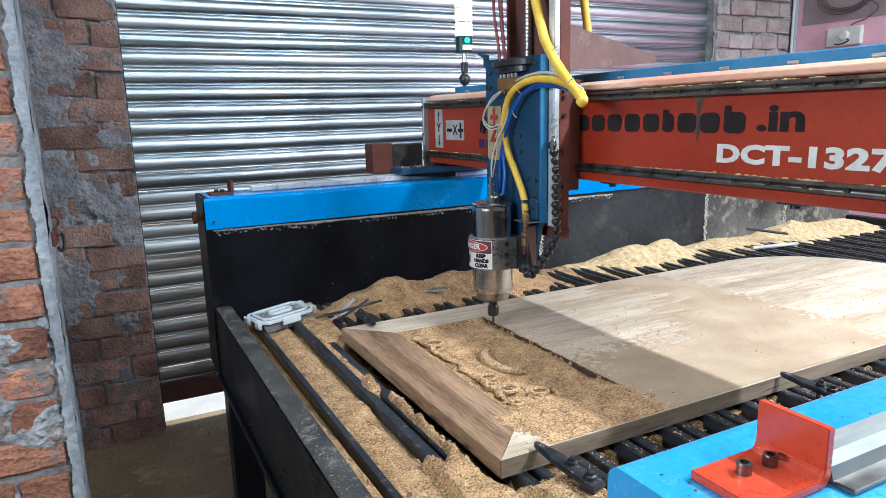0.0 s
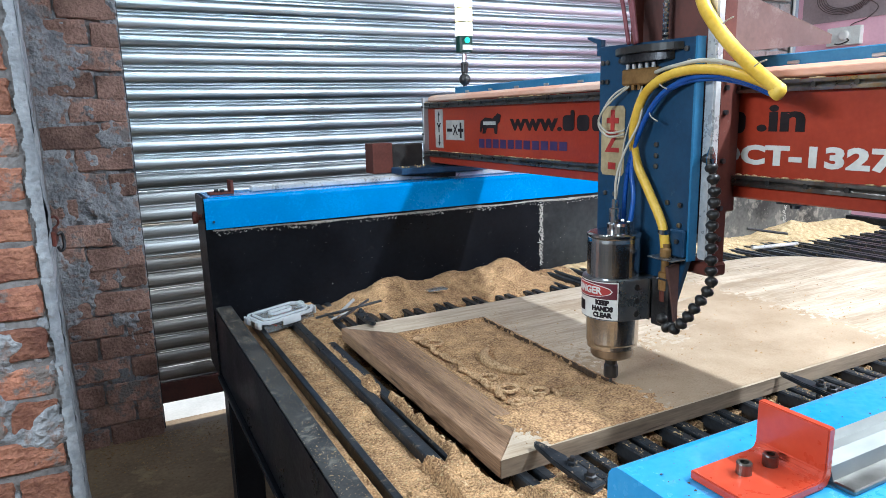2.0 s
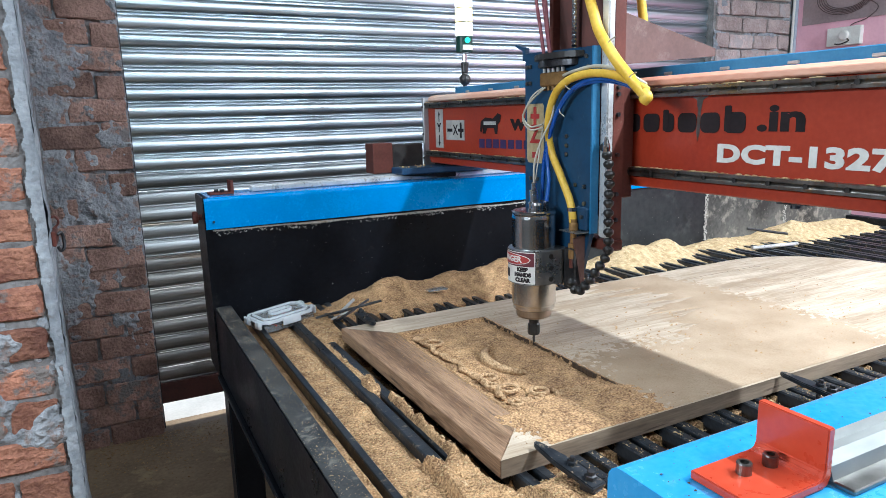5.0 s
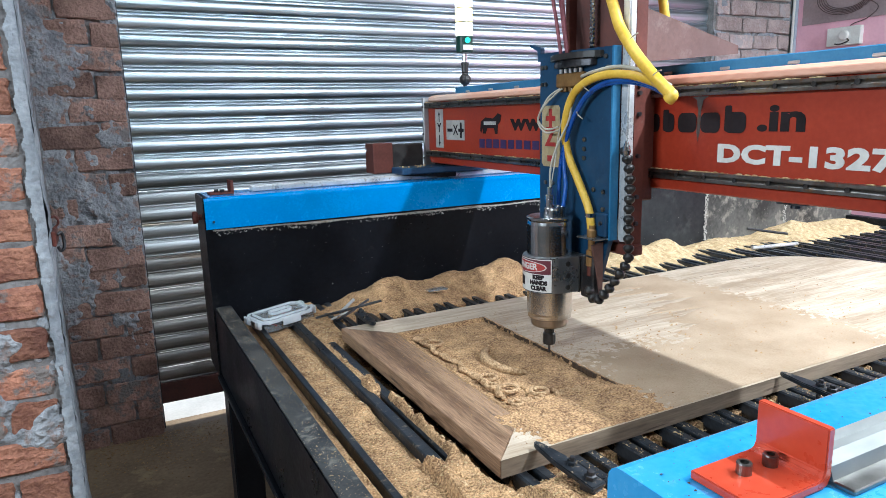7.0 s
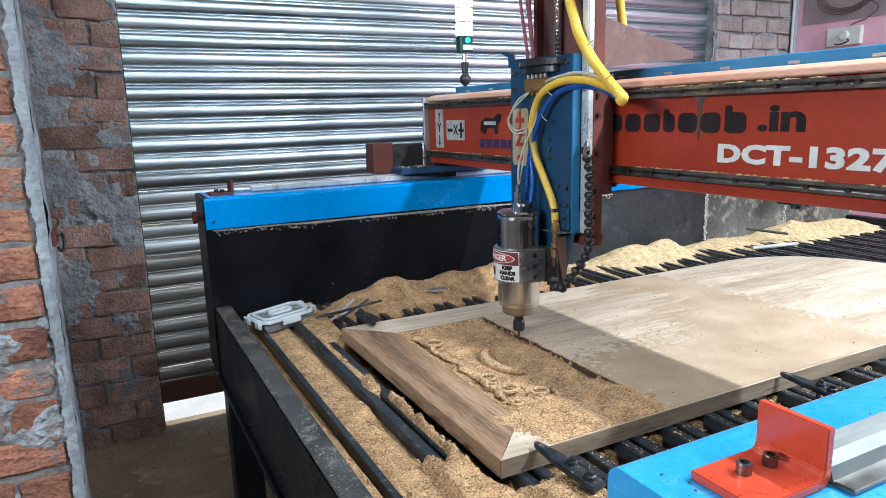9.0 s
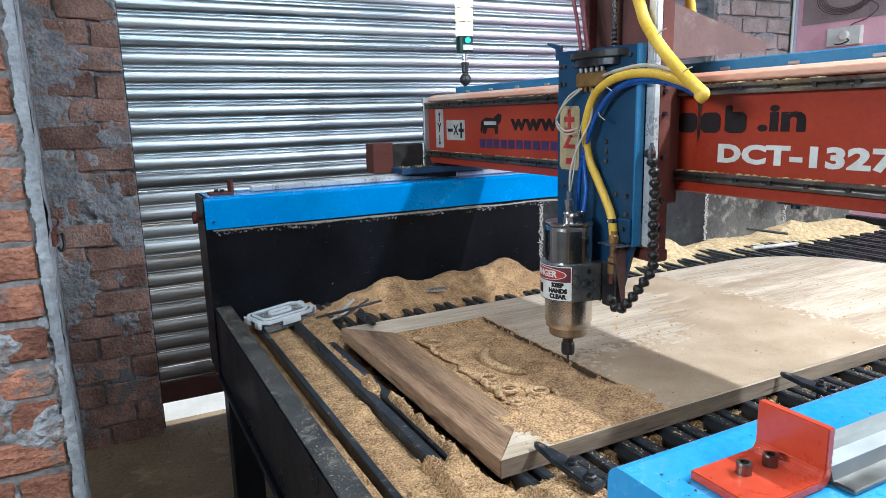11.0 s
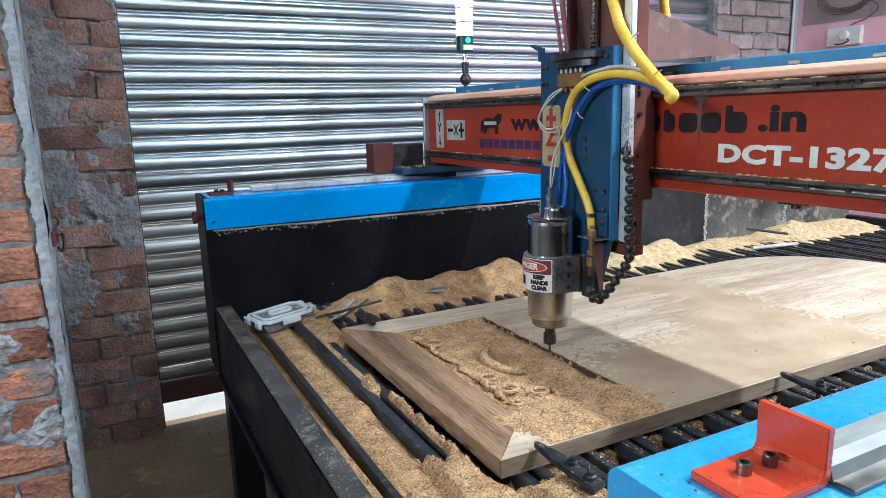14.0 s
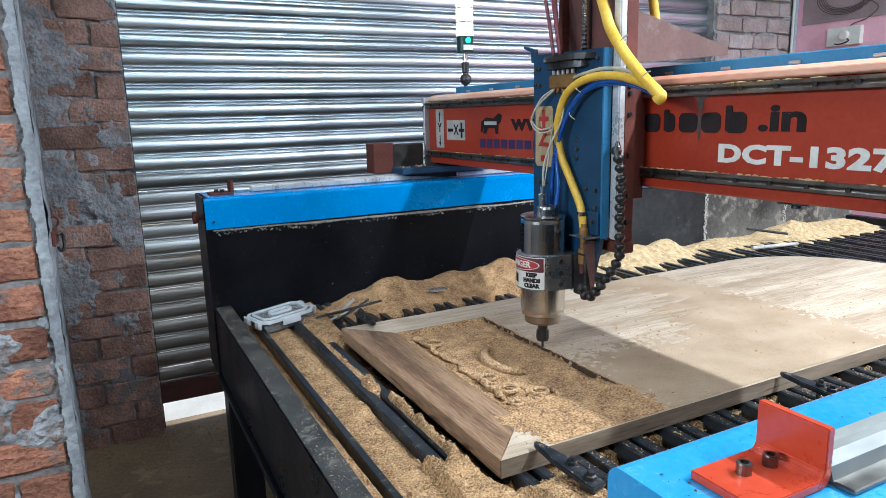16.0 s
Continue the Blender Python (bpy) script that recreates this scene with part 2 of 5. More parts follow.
def box(x0, x1, y0, y1, z0, z1, bevel=0.0, bm=None, seg=1):
    b = bmesh.new()
    r = bmesh.ops.create_cube(b, size=1)
    bmesh.ops.scale(b, vec=(x1 - x0, y1 - y0, z1 - z0), verts=r["verts"])
    bmesh.ops.translate(b, vec=((x0 + x1) / 2, (y0 + y1) / 2, (z0 + z1) / 2), verts=r["verts"])
    if bevel:
        bmesh.ops.bevel(b, geom=b.edges[:], offset=bevel, segments=seg, affect="EDGES")
    return join(bm, b)


def join(bm, b):
    if bm is None:
        return b
    me = bpy.data.meshes.new("tmp")
    b.to_mesh(me)
    b.free()
    bm.from_mesh(me)
    bpy.data.meshes.remove(me)
    return bm


def lathe(profile, seg=28, m=None, bm=None):
    """Turned shape about z from (radius, z) pairs."""
    b = bmesh.new()
    rings = []
    for r, z in profile:
        rings.append([b.verts.new((r * math.cos(2 * math.pi * k / seg), r * math.sin(2 * math.pi * k / seg), z)) for k in range(seg)])
    for a, c in zip(rings, rings[1:]):
        for k in range(seg):
            b.faces.new((a[k], a[(k + 1) % seg], c[(k + 1) % seg], c[k]))
    b.faces.new(list(reversed(rings[0])))
    b.faces.new(rings[-1])
    if m is not None:
        b.transform(m)
    return join(bm, b)


def rod(p, q, r, seg=12, bm=None):
    p, q = Vector(p), Vector(q)
    m = Matrix.Translation(p) @ (q - p).to_track_quat("Z", "Y").to_matrix().to_4x4()
    return lathe([(r, 0), (r, (q - p).length)], seg, m, bm)


def smooth_path(pts, n=8):
    pts = [Vector(p) for p in pts]
    out = []
    for i in range(len(pts) - 1):
        p0, p1, p2, p3 = pts[max(i - 1, 0)], pts[i], pts[i + 1], pts[min(i + 2, len(pts) - 1)]
        for k in range(n):
            t = k / n
            out.append(0.5 * ((2 * p1) + (p2 - p0) * t + (2 * p0 - 5 * p1 + 4 * p2 - p3) * t * t + (3 * p1 - p0 - 3 * p2 + p3) * t ** 3))
    out.append(pts[-1])
    return out


def hose(pts, r, seg=10, n=8, bm=None):
    path = smooth_path(pts, n)
    b = bmesh.new()
    rings, side = [], None
    for i, p in enumerate(path):
        d = (path[min(i + 1, len(path) - 1)] - path[max(i - 1, 0)]).normalized()
        side = d.orthogonal().normalized() if side is None else (side - d * side.dot(d)).normalized()
        up = d.cross(side)
        rr = r(i / (len(path) - 1)) if callable(r) else r
        rings.append([b.verts.new(p + (side * math.cos(2 * math.pi * k / seg) + up * math.sin(2 * math.pi * k / seg)) * rr) for k in range(seg)])
    for a, c in zip(rings, rings[1:]):
        for k in range(seg):
            b.faces.new((a[k], a[(k + 1) % seg], c[(k + 1) % seg], c[k]))
    b.faces.new(list(reversed(rings[0])))
    b.faces.new(rings[-1])
    return join(bm, b)


def prism(outline, axis, a, c, bevel=0.0, bm=None):
    """A flat outline of (u, v) pairs given thickness along one axis: x -> (y, z), y -> (x, z), z -> (x, y)."""
    b = bmesh.new()

    def at(u, v, w):
        return {"x": (w, u, v), "y": (u, w, v), "z": (u, v, w)}[axis]
    lo = [b.verts.new(at(u, v, a)) for u, v in outline]
    hi = [b.verts.new(at(u, v, c)) for u, v in outline]
    n = len(outline)
    b.faces.new(lo)
    b.faces.new(hi)
    for k in range(n):
        b.faces.new((lo[k], lo[(k + 1) % n], hi[(k + 1) % n], hi[k]))
    bmesh.ops.recalc_face_normals(b, faces=b.faces[:])
    if bevel:
        bmesh.ops.bevel(b, geom=b.edges[:], offset=bevel, segments=2, affect="EDGES")
    return join(bm, b)


def sheet(x0, x1, y0, y1, nx, ny, height, keep=None):
    """Height field as a mesh."""
    xs, ys = np.linspace(x0, x1, nx), np.linspace(y0, y1, ny)
    verts = [(x, y, height(x, y)) for y in ys for x in xs]
    faces = []
    for j in range(ny - 1):
        for i in range(nx - 1):
            if keep is None or keep((xs[i] + xs[i + 1]) / 2, (ys[j] + ys[j + 1]) / 2):
                k = j * nx + i
                faces.append((k, k + 1, k + nx + 1, k + nx))
    me = bpy.data.meshes.new("sheet")
    me.from_pydata(verts, [], faces)
    me.polygons.foreach_set("use_smooth", [True] * len(me.polygons))
    return me


def group_at(name, m, label, category, group="", kind=""):
    e = new(name)
    e.empty_display_size = 0.05
    e.matrix_world = m
    return tagged(e, label, category, group, kind)


def nz(x, y, z=0.0, s=1.0):
    return noise.noise(Vector((x * s, y * s, z)))


def lettering(body, size, m, material, parent, bold=0.0, name="lettering", spacing=1.0, depth=0.0004, sx=1.0):
    cu = bpy.data.curves.new(name, "FONT")
    cu.body, cu.size, cu.extrude, cu.offset, cu.space_character = body, size, depth, bold, spacing
    cu.align_x, cu.align_y = "CENTER", "CENTER"
    cu.resolution_u = 3
    tmp = new("tmp_text", cu)
    bpy.context.view_layer.update()
    me = bpy.data.meshes.new_from_object(tmp.evaluated_get(bpy.context.evaluated_depsgraph_get()))
    bpy.data.objects.remove(tmp)
    me.transform(m @ Matrix.Diagonal((sx, 1, 1, 1)))
    me.materials.clear()
    me.materials.append(material)
    return part(name, me, None, parent)


def face_x(x, y, z):
    """Pose of writing on a face that looks towards -x, read from far to near."""
    return Matrix(((0, 0, -1, x), (-1, 0, 0, y), (0, 1, 0, z), (0, 0, 0, 1)))


# ======== the room ========
BED_Z = 0.816          # top of the bed bars
TOP_Z = 0.85           # top of the door leaf
WALL_Y = 2.297         # face of the brick piers beside the shutter
X_EDGE = -0.689        # inner corner of the near brick wall
X_BACK = -0.768        # where its plastered return meets the pier

tagged(part("floor", box(-3.2, 4.1, -3.6, 2.42, -0.12, 0.0), FLOOR), "dusty brown concrete workshop floor with sawdust", "floor", kind="structure")
tagged(part("ground", box(-60, 60, 2.42, 90, -0.14, -0.004), PAVING), "pale sunlit ground outside the shutter", "ground", kind="structure")
# ceiling, two walls and lintel are out of view, added to block outside light
tagged(part("ceiling", box(-3.4, 4.3, -3.8, 2.7, 3.2, 3.35), GREYWALL), "unseen grey ceiling that closes the room", "ceiling", kind="structure")
tagged(part("wall_south", box(-3.4, 4.3, -3.8, -3.6, 0, 3.2), GREYWALL), "unseen grey wall that closes the room", "wall", kind="structure")
tagged(part("wall_west", box(-3.4, -3.2, -3.6, 1.1, 0, 3.2), GREYWALL), "unseen grey wall that closes the room", "wall", kind="structure")
tagged(part("wall_lintel", box(-0.417, 3.088, 2.32, 2.6, 2.75, 3.2), PLASTER), "unseen cement lintel above the roller shutter", "wall", kind="structure")

# near brick wall: rough core, plastered return face, brick pieces on its face
wall_near = tagged(part("wall_brick_near", prism([(-3.2, 1.004), (X_EDGE - 0.004, 1.004), (X_BACK - 0.004, 2.6), (-3.2, 2.6)], "z", 0, 3.2), PIER_MORTAR), "rough orange brick wall with thick grey mortar", "wall", kind="structure")


def rough_return(u, v):
    return 0.006 + 0.008 * nz(u, v, 3.1, 7) + 0.005 * nz(u, v, 9.2, 25) + 0.003 * nz(u, v, 1.2, 70)


me = sheet(1.0, WALL_Y + 0.05, 0.0, 2.6, 110, 330, rough_return)
SKEW = (X_BACK - X_EDGE) / (WALL_Y - 1.0)
me.transform(Matrix(((SKEW, 0, 1, X_EDGE - SKEW), (1, 0, 0, 0), (0, 1, 0, 0), (0, 0, 0, 1))))
me.materials.append(PLASTER)
part("plaster_return", me, None, wall_near, "grey cement plaster skim")
# plaster edge folded round onto the brick face
me = sheet(X_EDGE - 0.055, X_EDGE + 0.006, 0.0, 2.6, 26, 420, lambda u, v: 0.007 + 0.003 * nz(u, v, 5, 14) + 0.002 * nz(u, v, 7, 60) - 0.010 * max(0.0, (u - X_EDGE + 0.012) / 0.018) ** 2,
           keep=lambda u, v: u > X_EDGE - 0.019 - 0.009 * nz(0, v, 2, 6) - 0.008 * nz(u, v, 8, 30))
me.transform(Matrix(((1, 0, 0, 0), (0, 0, -1, 1.0), (0, 1, 0, 0), (0, 0, 0, 1))))
me.materials.append(PLASTER)
part("plaster_edge", me, None, wall_near, "pale cement plaster edge")

# piers beside the shutter
pier_left = tagged(part("wall_pier_left", box(X_BACK - 0.02, -0.422, WALL_Y + 0.022, 2.6, 0, 3.2), PIER_MORTAR), "brick pier smeared with grey cement beside the shutter", "wall", kind="structure")
pier_right = tagged(part("wall_pier_right", box(3.09, 4.1, WALL_Y + 0.016, 2.6, 0, 3.2), MORTAR), "pale brick pier beside the shutter", "wall", kind="structure")

# pink wall
wall_pink = tagged(part("wall_east", box(3.87, 4.1, -3.6, WALL_Y + 0.01, 0, 3.2), PINK), "pink painted wall with a dark brown upper band", "wall", kind="structure")
part("upper_band", box(3.866, 3.8695, -3.6, 2.233, 1.964, 3.2), BROWN_PAINT, wall_pink, "dull brown painted upper wall")
part("corner_strip", box(3.846, 3.868, WALL_Y - 0.030, WALL_Y + 0.004, 0, 3.2, 0.003), STRIPBLUE, wall_pink, "pale blue-grey plaster strip in the corner")
part("corner_pipe", rod((3.838, WALL_Y - 0.016, 0.0), (3.838, WALL_Y - 0.016, 3.2), 0.009, 10), WHITE, wall_pink, "thin white conduit pipe")


# ---- roller shutter: one piece for each slat ----
PITCH, SHUT_Y, SHUT_Z = 0.0762, 2.375, 0.215
shutter = group_at("roller_shutter", pose(0, 0, 0), "galvanised steel roller shutter, partly raised", "shutter", kind="structure")


def slat_mesh(x0, x1, material, seed=0.0, nx=70):
    prof = [(0.000, 0.000), (-0.006, 0.003), (-0.009, 0.007), (-0.006, 0.011), (-0.002, 0.013)]
    for k in range(13):
        u = k / 12
        prof.append((-0.003 - 0.014 * math.sin(math.pi * (0.05 + 0.91 * u)) ** 0.45, 0.0145 + 0.0545 * u))
    prof += [(-0.002, 0.0712), (-0.007, 0.0735), (-0.002, 0.0755), (0.0, 0.0762)]
    verts, faces = [], []
    for i in range(nx + 1):
        x = x0 + (x1 - x0) * i / nx
        lean = 0.05 * nz(x, seed, 2.2, 1.3) + 0.02 * nz(x, seed, 6.1, 5.0)
        verts += [(x, d * (1 + 0.16 * nz(x, z + seed, 4.4, 1.7)) + lean * (z - 0.038) + 0.0012 * nz(x, seed, 9.1, 9.0) * math.sin(math.pi * z / 0.0762), z + 0.0022 * nz(x, 0, 7.7, 1.1)) for d, z in prof]
    n = len(prof)
    for i in range(nx):
        for k in range(n - 1):
            a = i * n + k
            faces.append((a, a + n, a + n + 1, a + 1))
    me = bpy.data.meshes.new("slat")
    me.from_pydata(verts, [], faces)
    me.polygons.foreach_set("use_smooth", [True] * len(me.polygons))
    me.materials.append(material)
    return me


slats = [slat_mesh(-0.46 - 0.003 * k, 3.14 - 0.003 * k, GALV, 3.7 * k) for k in range(6)]
# lower slats darken in two steps: dirt, and shade put into the steel colour
GALV_MID = mat("half_shaded_galvanised_steel", (0.26, 0.28, 0.29), (0.52, 0.54, 0.55), 0.42, 0.95, 2.4, 30, 0.10, stretch=(0.15, 1, 4), c3=(0.24, 0.21, 0.17), spots=0.62, rnd=0.12, coords="World", fw=0.9)
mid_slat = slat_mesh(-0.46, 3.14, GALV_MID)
low_slat = slat_mesh(-0.46, 3.14, GALV_DIRT_SHADE)
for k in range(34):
    ob = new("slat", low_slat if k < 8 else mid_slat if k < 13 else slats[(k * 5) % 6])
    ob.parent = shutter
    ob.matrix_basis = pose(0, SHUT_Y + random.uniform(-0.002, 0.002), SHUT_Z + k * PITCH, random.uniform(-1.2, 1.2), 0, 0)
part("bottom_bar", box(-0.46, 3.14, SHUT_Y - 0.018, SHUT_Y + 0.014, 0.118, SHUT_Z + 0.003, 0.003), OXIDE_BAR_SHADE, shutter, "rusty brown bottom bar")
part("guide_channel", box(-0.425, -0.415, SHUT_Y - 0.03, SHUT_Y + 0.02, 0.0, 3.2), IRON, shutter)

# ======== the router table ========
X0, X1 = -0.279, 3.0          # ends of the table
table = group_at("router_table", pose(0, 0, 0), "long black steel router bed with blue side rails", "machine")
for x0, x1, m in ((X0 + 0.005, 0.974, BLACK), (0.976, 1.894, MIDPLATE), (1.896, 2.449, STAINED), (2.451, X1, STAINED)):
    part("side_wall", box(x0, x1, 1.250, 1.258, 0.62, 1.105), m, table, "black painted side plate" if m is BLACK else "black side plate with dust haze and sheen in its grey" if m is MIDPLATE else "dust-stained black side plate")
part("side_wall", box(X0 + 0.005, X1, -0.575, -0.567, 0.62, 1.105), BLACK, table, "black painted side plate")
part("end_beam", box(X0, -0.228, -0.567, 1.250, 0.63, TOP_Z, 0.004, seg=2), BLACK, table, "black end beam with dust on top")
part("beam_top", box(X0 + 0.002, -0.230, -0.565, 1.248, TOP_Z - 0.002, TOP_Z + 0.0012, 0.001), BEAMTOP, table, "dust-scuffed black beam top")
part("end_flange", box(X0 - 0.012, -0.20, -0.56, 1.245, 0.612, 0.629, 0.003), BLACK, table)
part("end_cap", box(X0 - 0.006, X0 + 0.008, 1.244, 1.42, 0.62, 1.2), BLACK, table, "black steel end plate")
part("end_beam", box(X1 - 0.05, X1, -0.567, 1.250, 0.63, TOP_Z, 0.004), BLACK_DUSTY, table)
part("bed_tray", box(X0 + 0.05, X1 - 0.05, -0.566, 1.249, 0.70, 0.715), BLACK_DUSTY, table)
for x in (X0 + 0.002, 1.3, X1 - 0.1):
    for y in (-0.56, 1.16):
        part("leg", box(x, x + 0.09, y, y + 0.085, 0.0, 0.625, 0.004), BLACK, table)


def rail_cover(name, y0, y1):
    """Folded blue sheet with a rounded top edge."""
    s = 1 if y1 > y0 else -1
    out = [(y0, 1.102), (y0, 1.188)]
    for k in range(5):
        a = math.pi / 2 * k / 4
        out.append((y0 + s * 0.012 * (1 - math.cos(a)), 1.188 + 0.012 * math.sin(a)))
    out += [(y1, 1.2), (y1, 1.102)]
    return part(name, prism(out, "x", X0 - 0.003 if y1 > y0 else -0.268, X1), BLUE if y1 > y0 else BLUE_WORN_SHEEN, table, "bright blue enamelled rail cover")


rail_cover("rail_cover", 1.238, 1.42)
rail_cover("rail_cover", -0.567, -0.78)
for y in (1.315, 1.345):
    part("guide_rail", box(-0.12, X1, y, y + 0.014, 1.202, 1.218, 0.002), BRIGHT, table, "bright steel guide rail")
part("guide_rail", prism([(-0.626, 1.2), (-0.629, 1.212), (-0.634, 1.2175), (-0.638, 1.213), (-0.646, 1.213), (-0.650, 1.2175), (-0.656, 1.212), (-0.660, 1.2)], "x", -0.1705, X1), STRIP, table, "dusty steel guide rail")
part("rail_foot", box(-0.1705, X1, -0.672, -0.618, 1.2, 1.204, 0.001), RAILSTEEL, table)
# red end stops
stop = part("end_stop", prism([(-0.238, 1.2003), (-0.238, 1.2062), (-0.183, 1.2062), (-0.1795, 1.2075), (-0.178, 1.211), (-0.178, 1.2395), (-0.172, 1.2395), (-0.172, 1.207), (-0.175, 1.2015), (-0.180, 1.2003)], "y", -0.658, -0.609, 0.0008), RED, table, "glossy red angle stop with two socket bolts")
for x, y in ((-0.2125, -0.628), (-0.190, -0.6295)):
    b = lathe([(0.0048, 1.2060), (0.0048, 1.2130), (0.0043, 1.2138), (0.0026, 1.2138), (0.0025, 1.2105)], 16)
    b.transform(Matrix.Translation((x, y, 0)))
    part("bolt", b, RAILSTEEL, stop, smooth=False)
stop = part("end_stop", prism([(-0.255, 1.2005), (-0.255, 1.207), (-0.190, 1.207), (-0.190, 1.243), (-0.180, 1.243), (-0.180, 1.2005)], "y", 1.30, 1.36, 0.001), OXIDE, table, "dark red angle stop")
part("bolt", rod((-0.23, 1.33, 1.207), (-0.23, 1.33, 1.216), 0.007), IRON, stop)
part("bolt", rod((-0.215, 1.315, 1.207), (-0.215, 1.315, 1.216), 0.007), IRON, stop)
part("end_knob", lathe([(0.010, -0.03), (0.018, -0.029), (0.02, -0.022), (0.018, -0.014), (0.009, -0.012), (0.009, 0.0)], 16, Matrix.Translation((X0 - 0.004, 1.30, 1.135)) @ Matrix.Rotation(radians(90), 4, "Y")), OXIDE, table, "red end knob")
part("cover_screw", rod((X0 + 0.02, 1.2375, 1.125), (X0 + 0.02, 1.2335, 1.125), 0.004), BLUE_DULL, table)

# ragged pale seams on the inner side plate
def seam(pts, r, seed):
    rr = random.Random(seed)
    b = bmesh.new()
    for p in pts:
        m = Matrix.Translation(p) @ Matrix.Rotation(rr.uniform(0, 6), 4, "Y") @ Matrix.Diagonal((rr.uniform(0.8, 2.6), 0.4, rr.uniform(0.4, 1.0), 1))
        bmesh.ops.create_icosphere(b, subdivisions=1, radius=r * rr.uniform(0.6, 1.4), matrix=m)
    return b


SEAMDUST = mat("dusty_weld", (0.30, 0.28, 0.25), (0.52, 0.50, 0.46), 0.9, 0, 30, 200, 0.3)
rr = random.Random(5)
pts = []
for k in range(1000):
    x = -0.26 + 1.60 * k / 1000
    z = 1.093 - 0.006 * x + 0.006 * nz(x, 0, 1, 6) + rr.uniform(-0.002, 0.002)
    pts.append((x, 1.2485, z))
    if rr.random() < 0.35 * max(0.0, 0.5 + nz(x, 0, 6, 9)):
        pts.append((x, 1.2485, z - rr.uniform(0.004, 0.016)))
part("seam_bead", hose([(-0.262 + 0.02 * k, 1.2492, 1.0945 - 0.006 * (0.02 * k - 0.26) + 0.005 * nz(0.02 * k, 0, 1, 6)) for k in range(80)], 0.0016, 6, 2), SEAMDUST, table, "pale dusty sealant line")
part("weld_seam", seam(pts, 0.0019, 1), SEAMDUST, table, "ragged dusty sealant seam")
for x, w in ((0.975, 0.008), (1.895, 0.009), (2.45, 0.01)):
    pts = [(x + 0.005 * nz(0, k, 2, 0.3) + rr.uniform(-w, w), 1.2485, 0.83 + 0.245 * k / 110) for k in range(110)]
    part("weld_seam", seam(pts, 0.0034, int(x * 10)), SEAMDUST, table, "ragged dusty weld seam")

# flecks of dust stuck to the inner plate
rr = random.Random(17)
verts, faces = [], []
for k in range(480):
    x, z = rr.uniform(-0.26, 2.9), 0.80 + abs(rr.gauss(0, 0.10))
    if z > 1.09:
        continue
    s = rr.uniform(0.0004, 0.0013) * (2.5 if rr.random() < 0.04 else 1)
    i = len(verts)
    a = rr.uniform(0, 6.28)
    for q in range(3):
        verts.append((x + s * math.cos(a + 2.1 * q), 1.2498, z + s * rr.uniform(0.5, 1.6) * math.sin(a + 2.1 * q)))
    verts.append((x, 1.2498 - s * 0.7, z))
    faces += [(i, i + 1, i + 3), (i + 1, i + 2, i + 3), (i + 2, i, i + 3)]
me = bpy.data.meshes.new("dust_fleck")
me.from_pydata(verts, [], faces)
me.materials.append(SEAMDUST)
part("dust_layer", me, None, table, "specks of dust on the plate")["kind"] = "stuff"

# bars of the bed
bar_wide = mesh_of(box(-0.0125, 0.0125, -0.55, 1.235, 0.775, BED_Z, 0.003), "bed_bar", BARSTEEL)
bar_thin = mesh_of(box(-0.008, 0.008, -0.55, 1.235, 0.775, BED_Z + 0.003, 0.002), "bed_bar", BARSTEEL)
bar_mid = mesh_of(box(-0.011, 0.011, -0.55, 1.235, 0.775, BED_Z, 0.003), "bed_bar", BARSTEEL)
part("bed_bar", bar_thin, None, table).location.x = -0.177
part("bed_bar", bar_wide, None, table).location.x = -0.066
part("bed_bar", bar_wide, None, table).location.x = -0.032
for k in range(26):
    x = 0.062 + 0.1145 * k
    part("bed_bar", bar_mid, None, table).location.x = x - 0.018
    part("bed_bar", bar_mid, None, table).location.x = x + 0.018

# ---- sawdust over the bed ----
HEAPS = ((0.26, 1.15, 0.086, 0.15, 0.10), (0.52, 1.16, 0.058, 0.14, 0.09), (0.73, 1.13, 0.100, 0.12, 0.10), (0.95, 1.2, 0.02, 0.2, 0.05),
         (1.36, 1.17, 0.076, 0.14, 0.09), (1.58, 1.18, 0.068, 0.10, 0.08), (1.92, 1.19, 0.050, 0.16, 0.08), (2.38, 1.17, 0.070, 0.18, 0.11), (2.75, 1.15, 0.060, 0.22, 0.14))


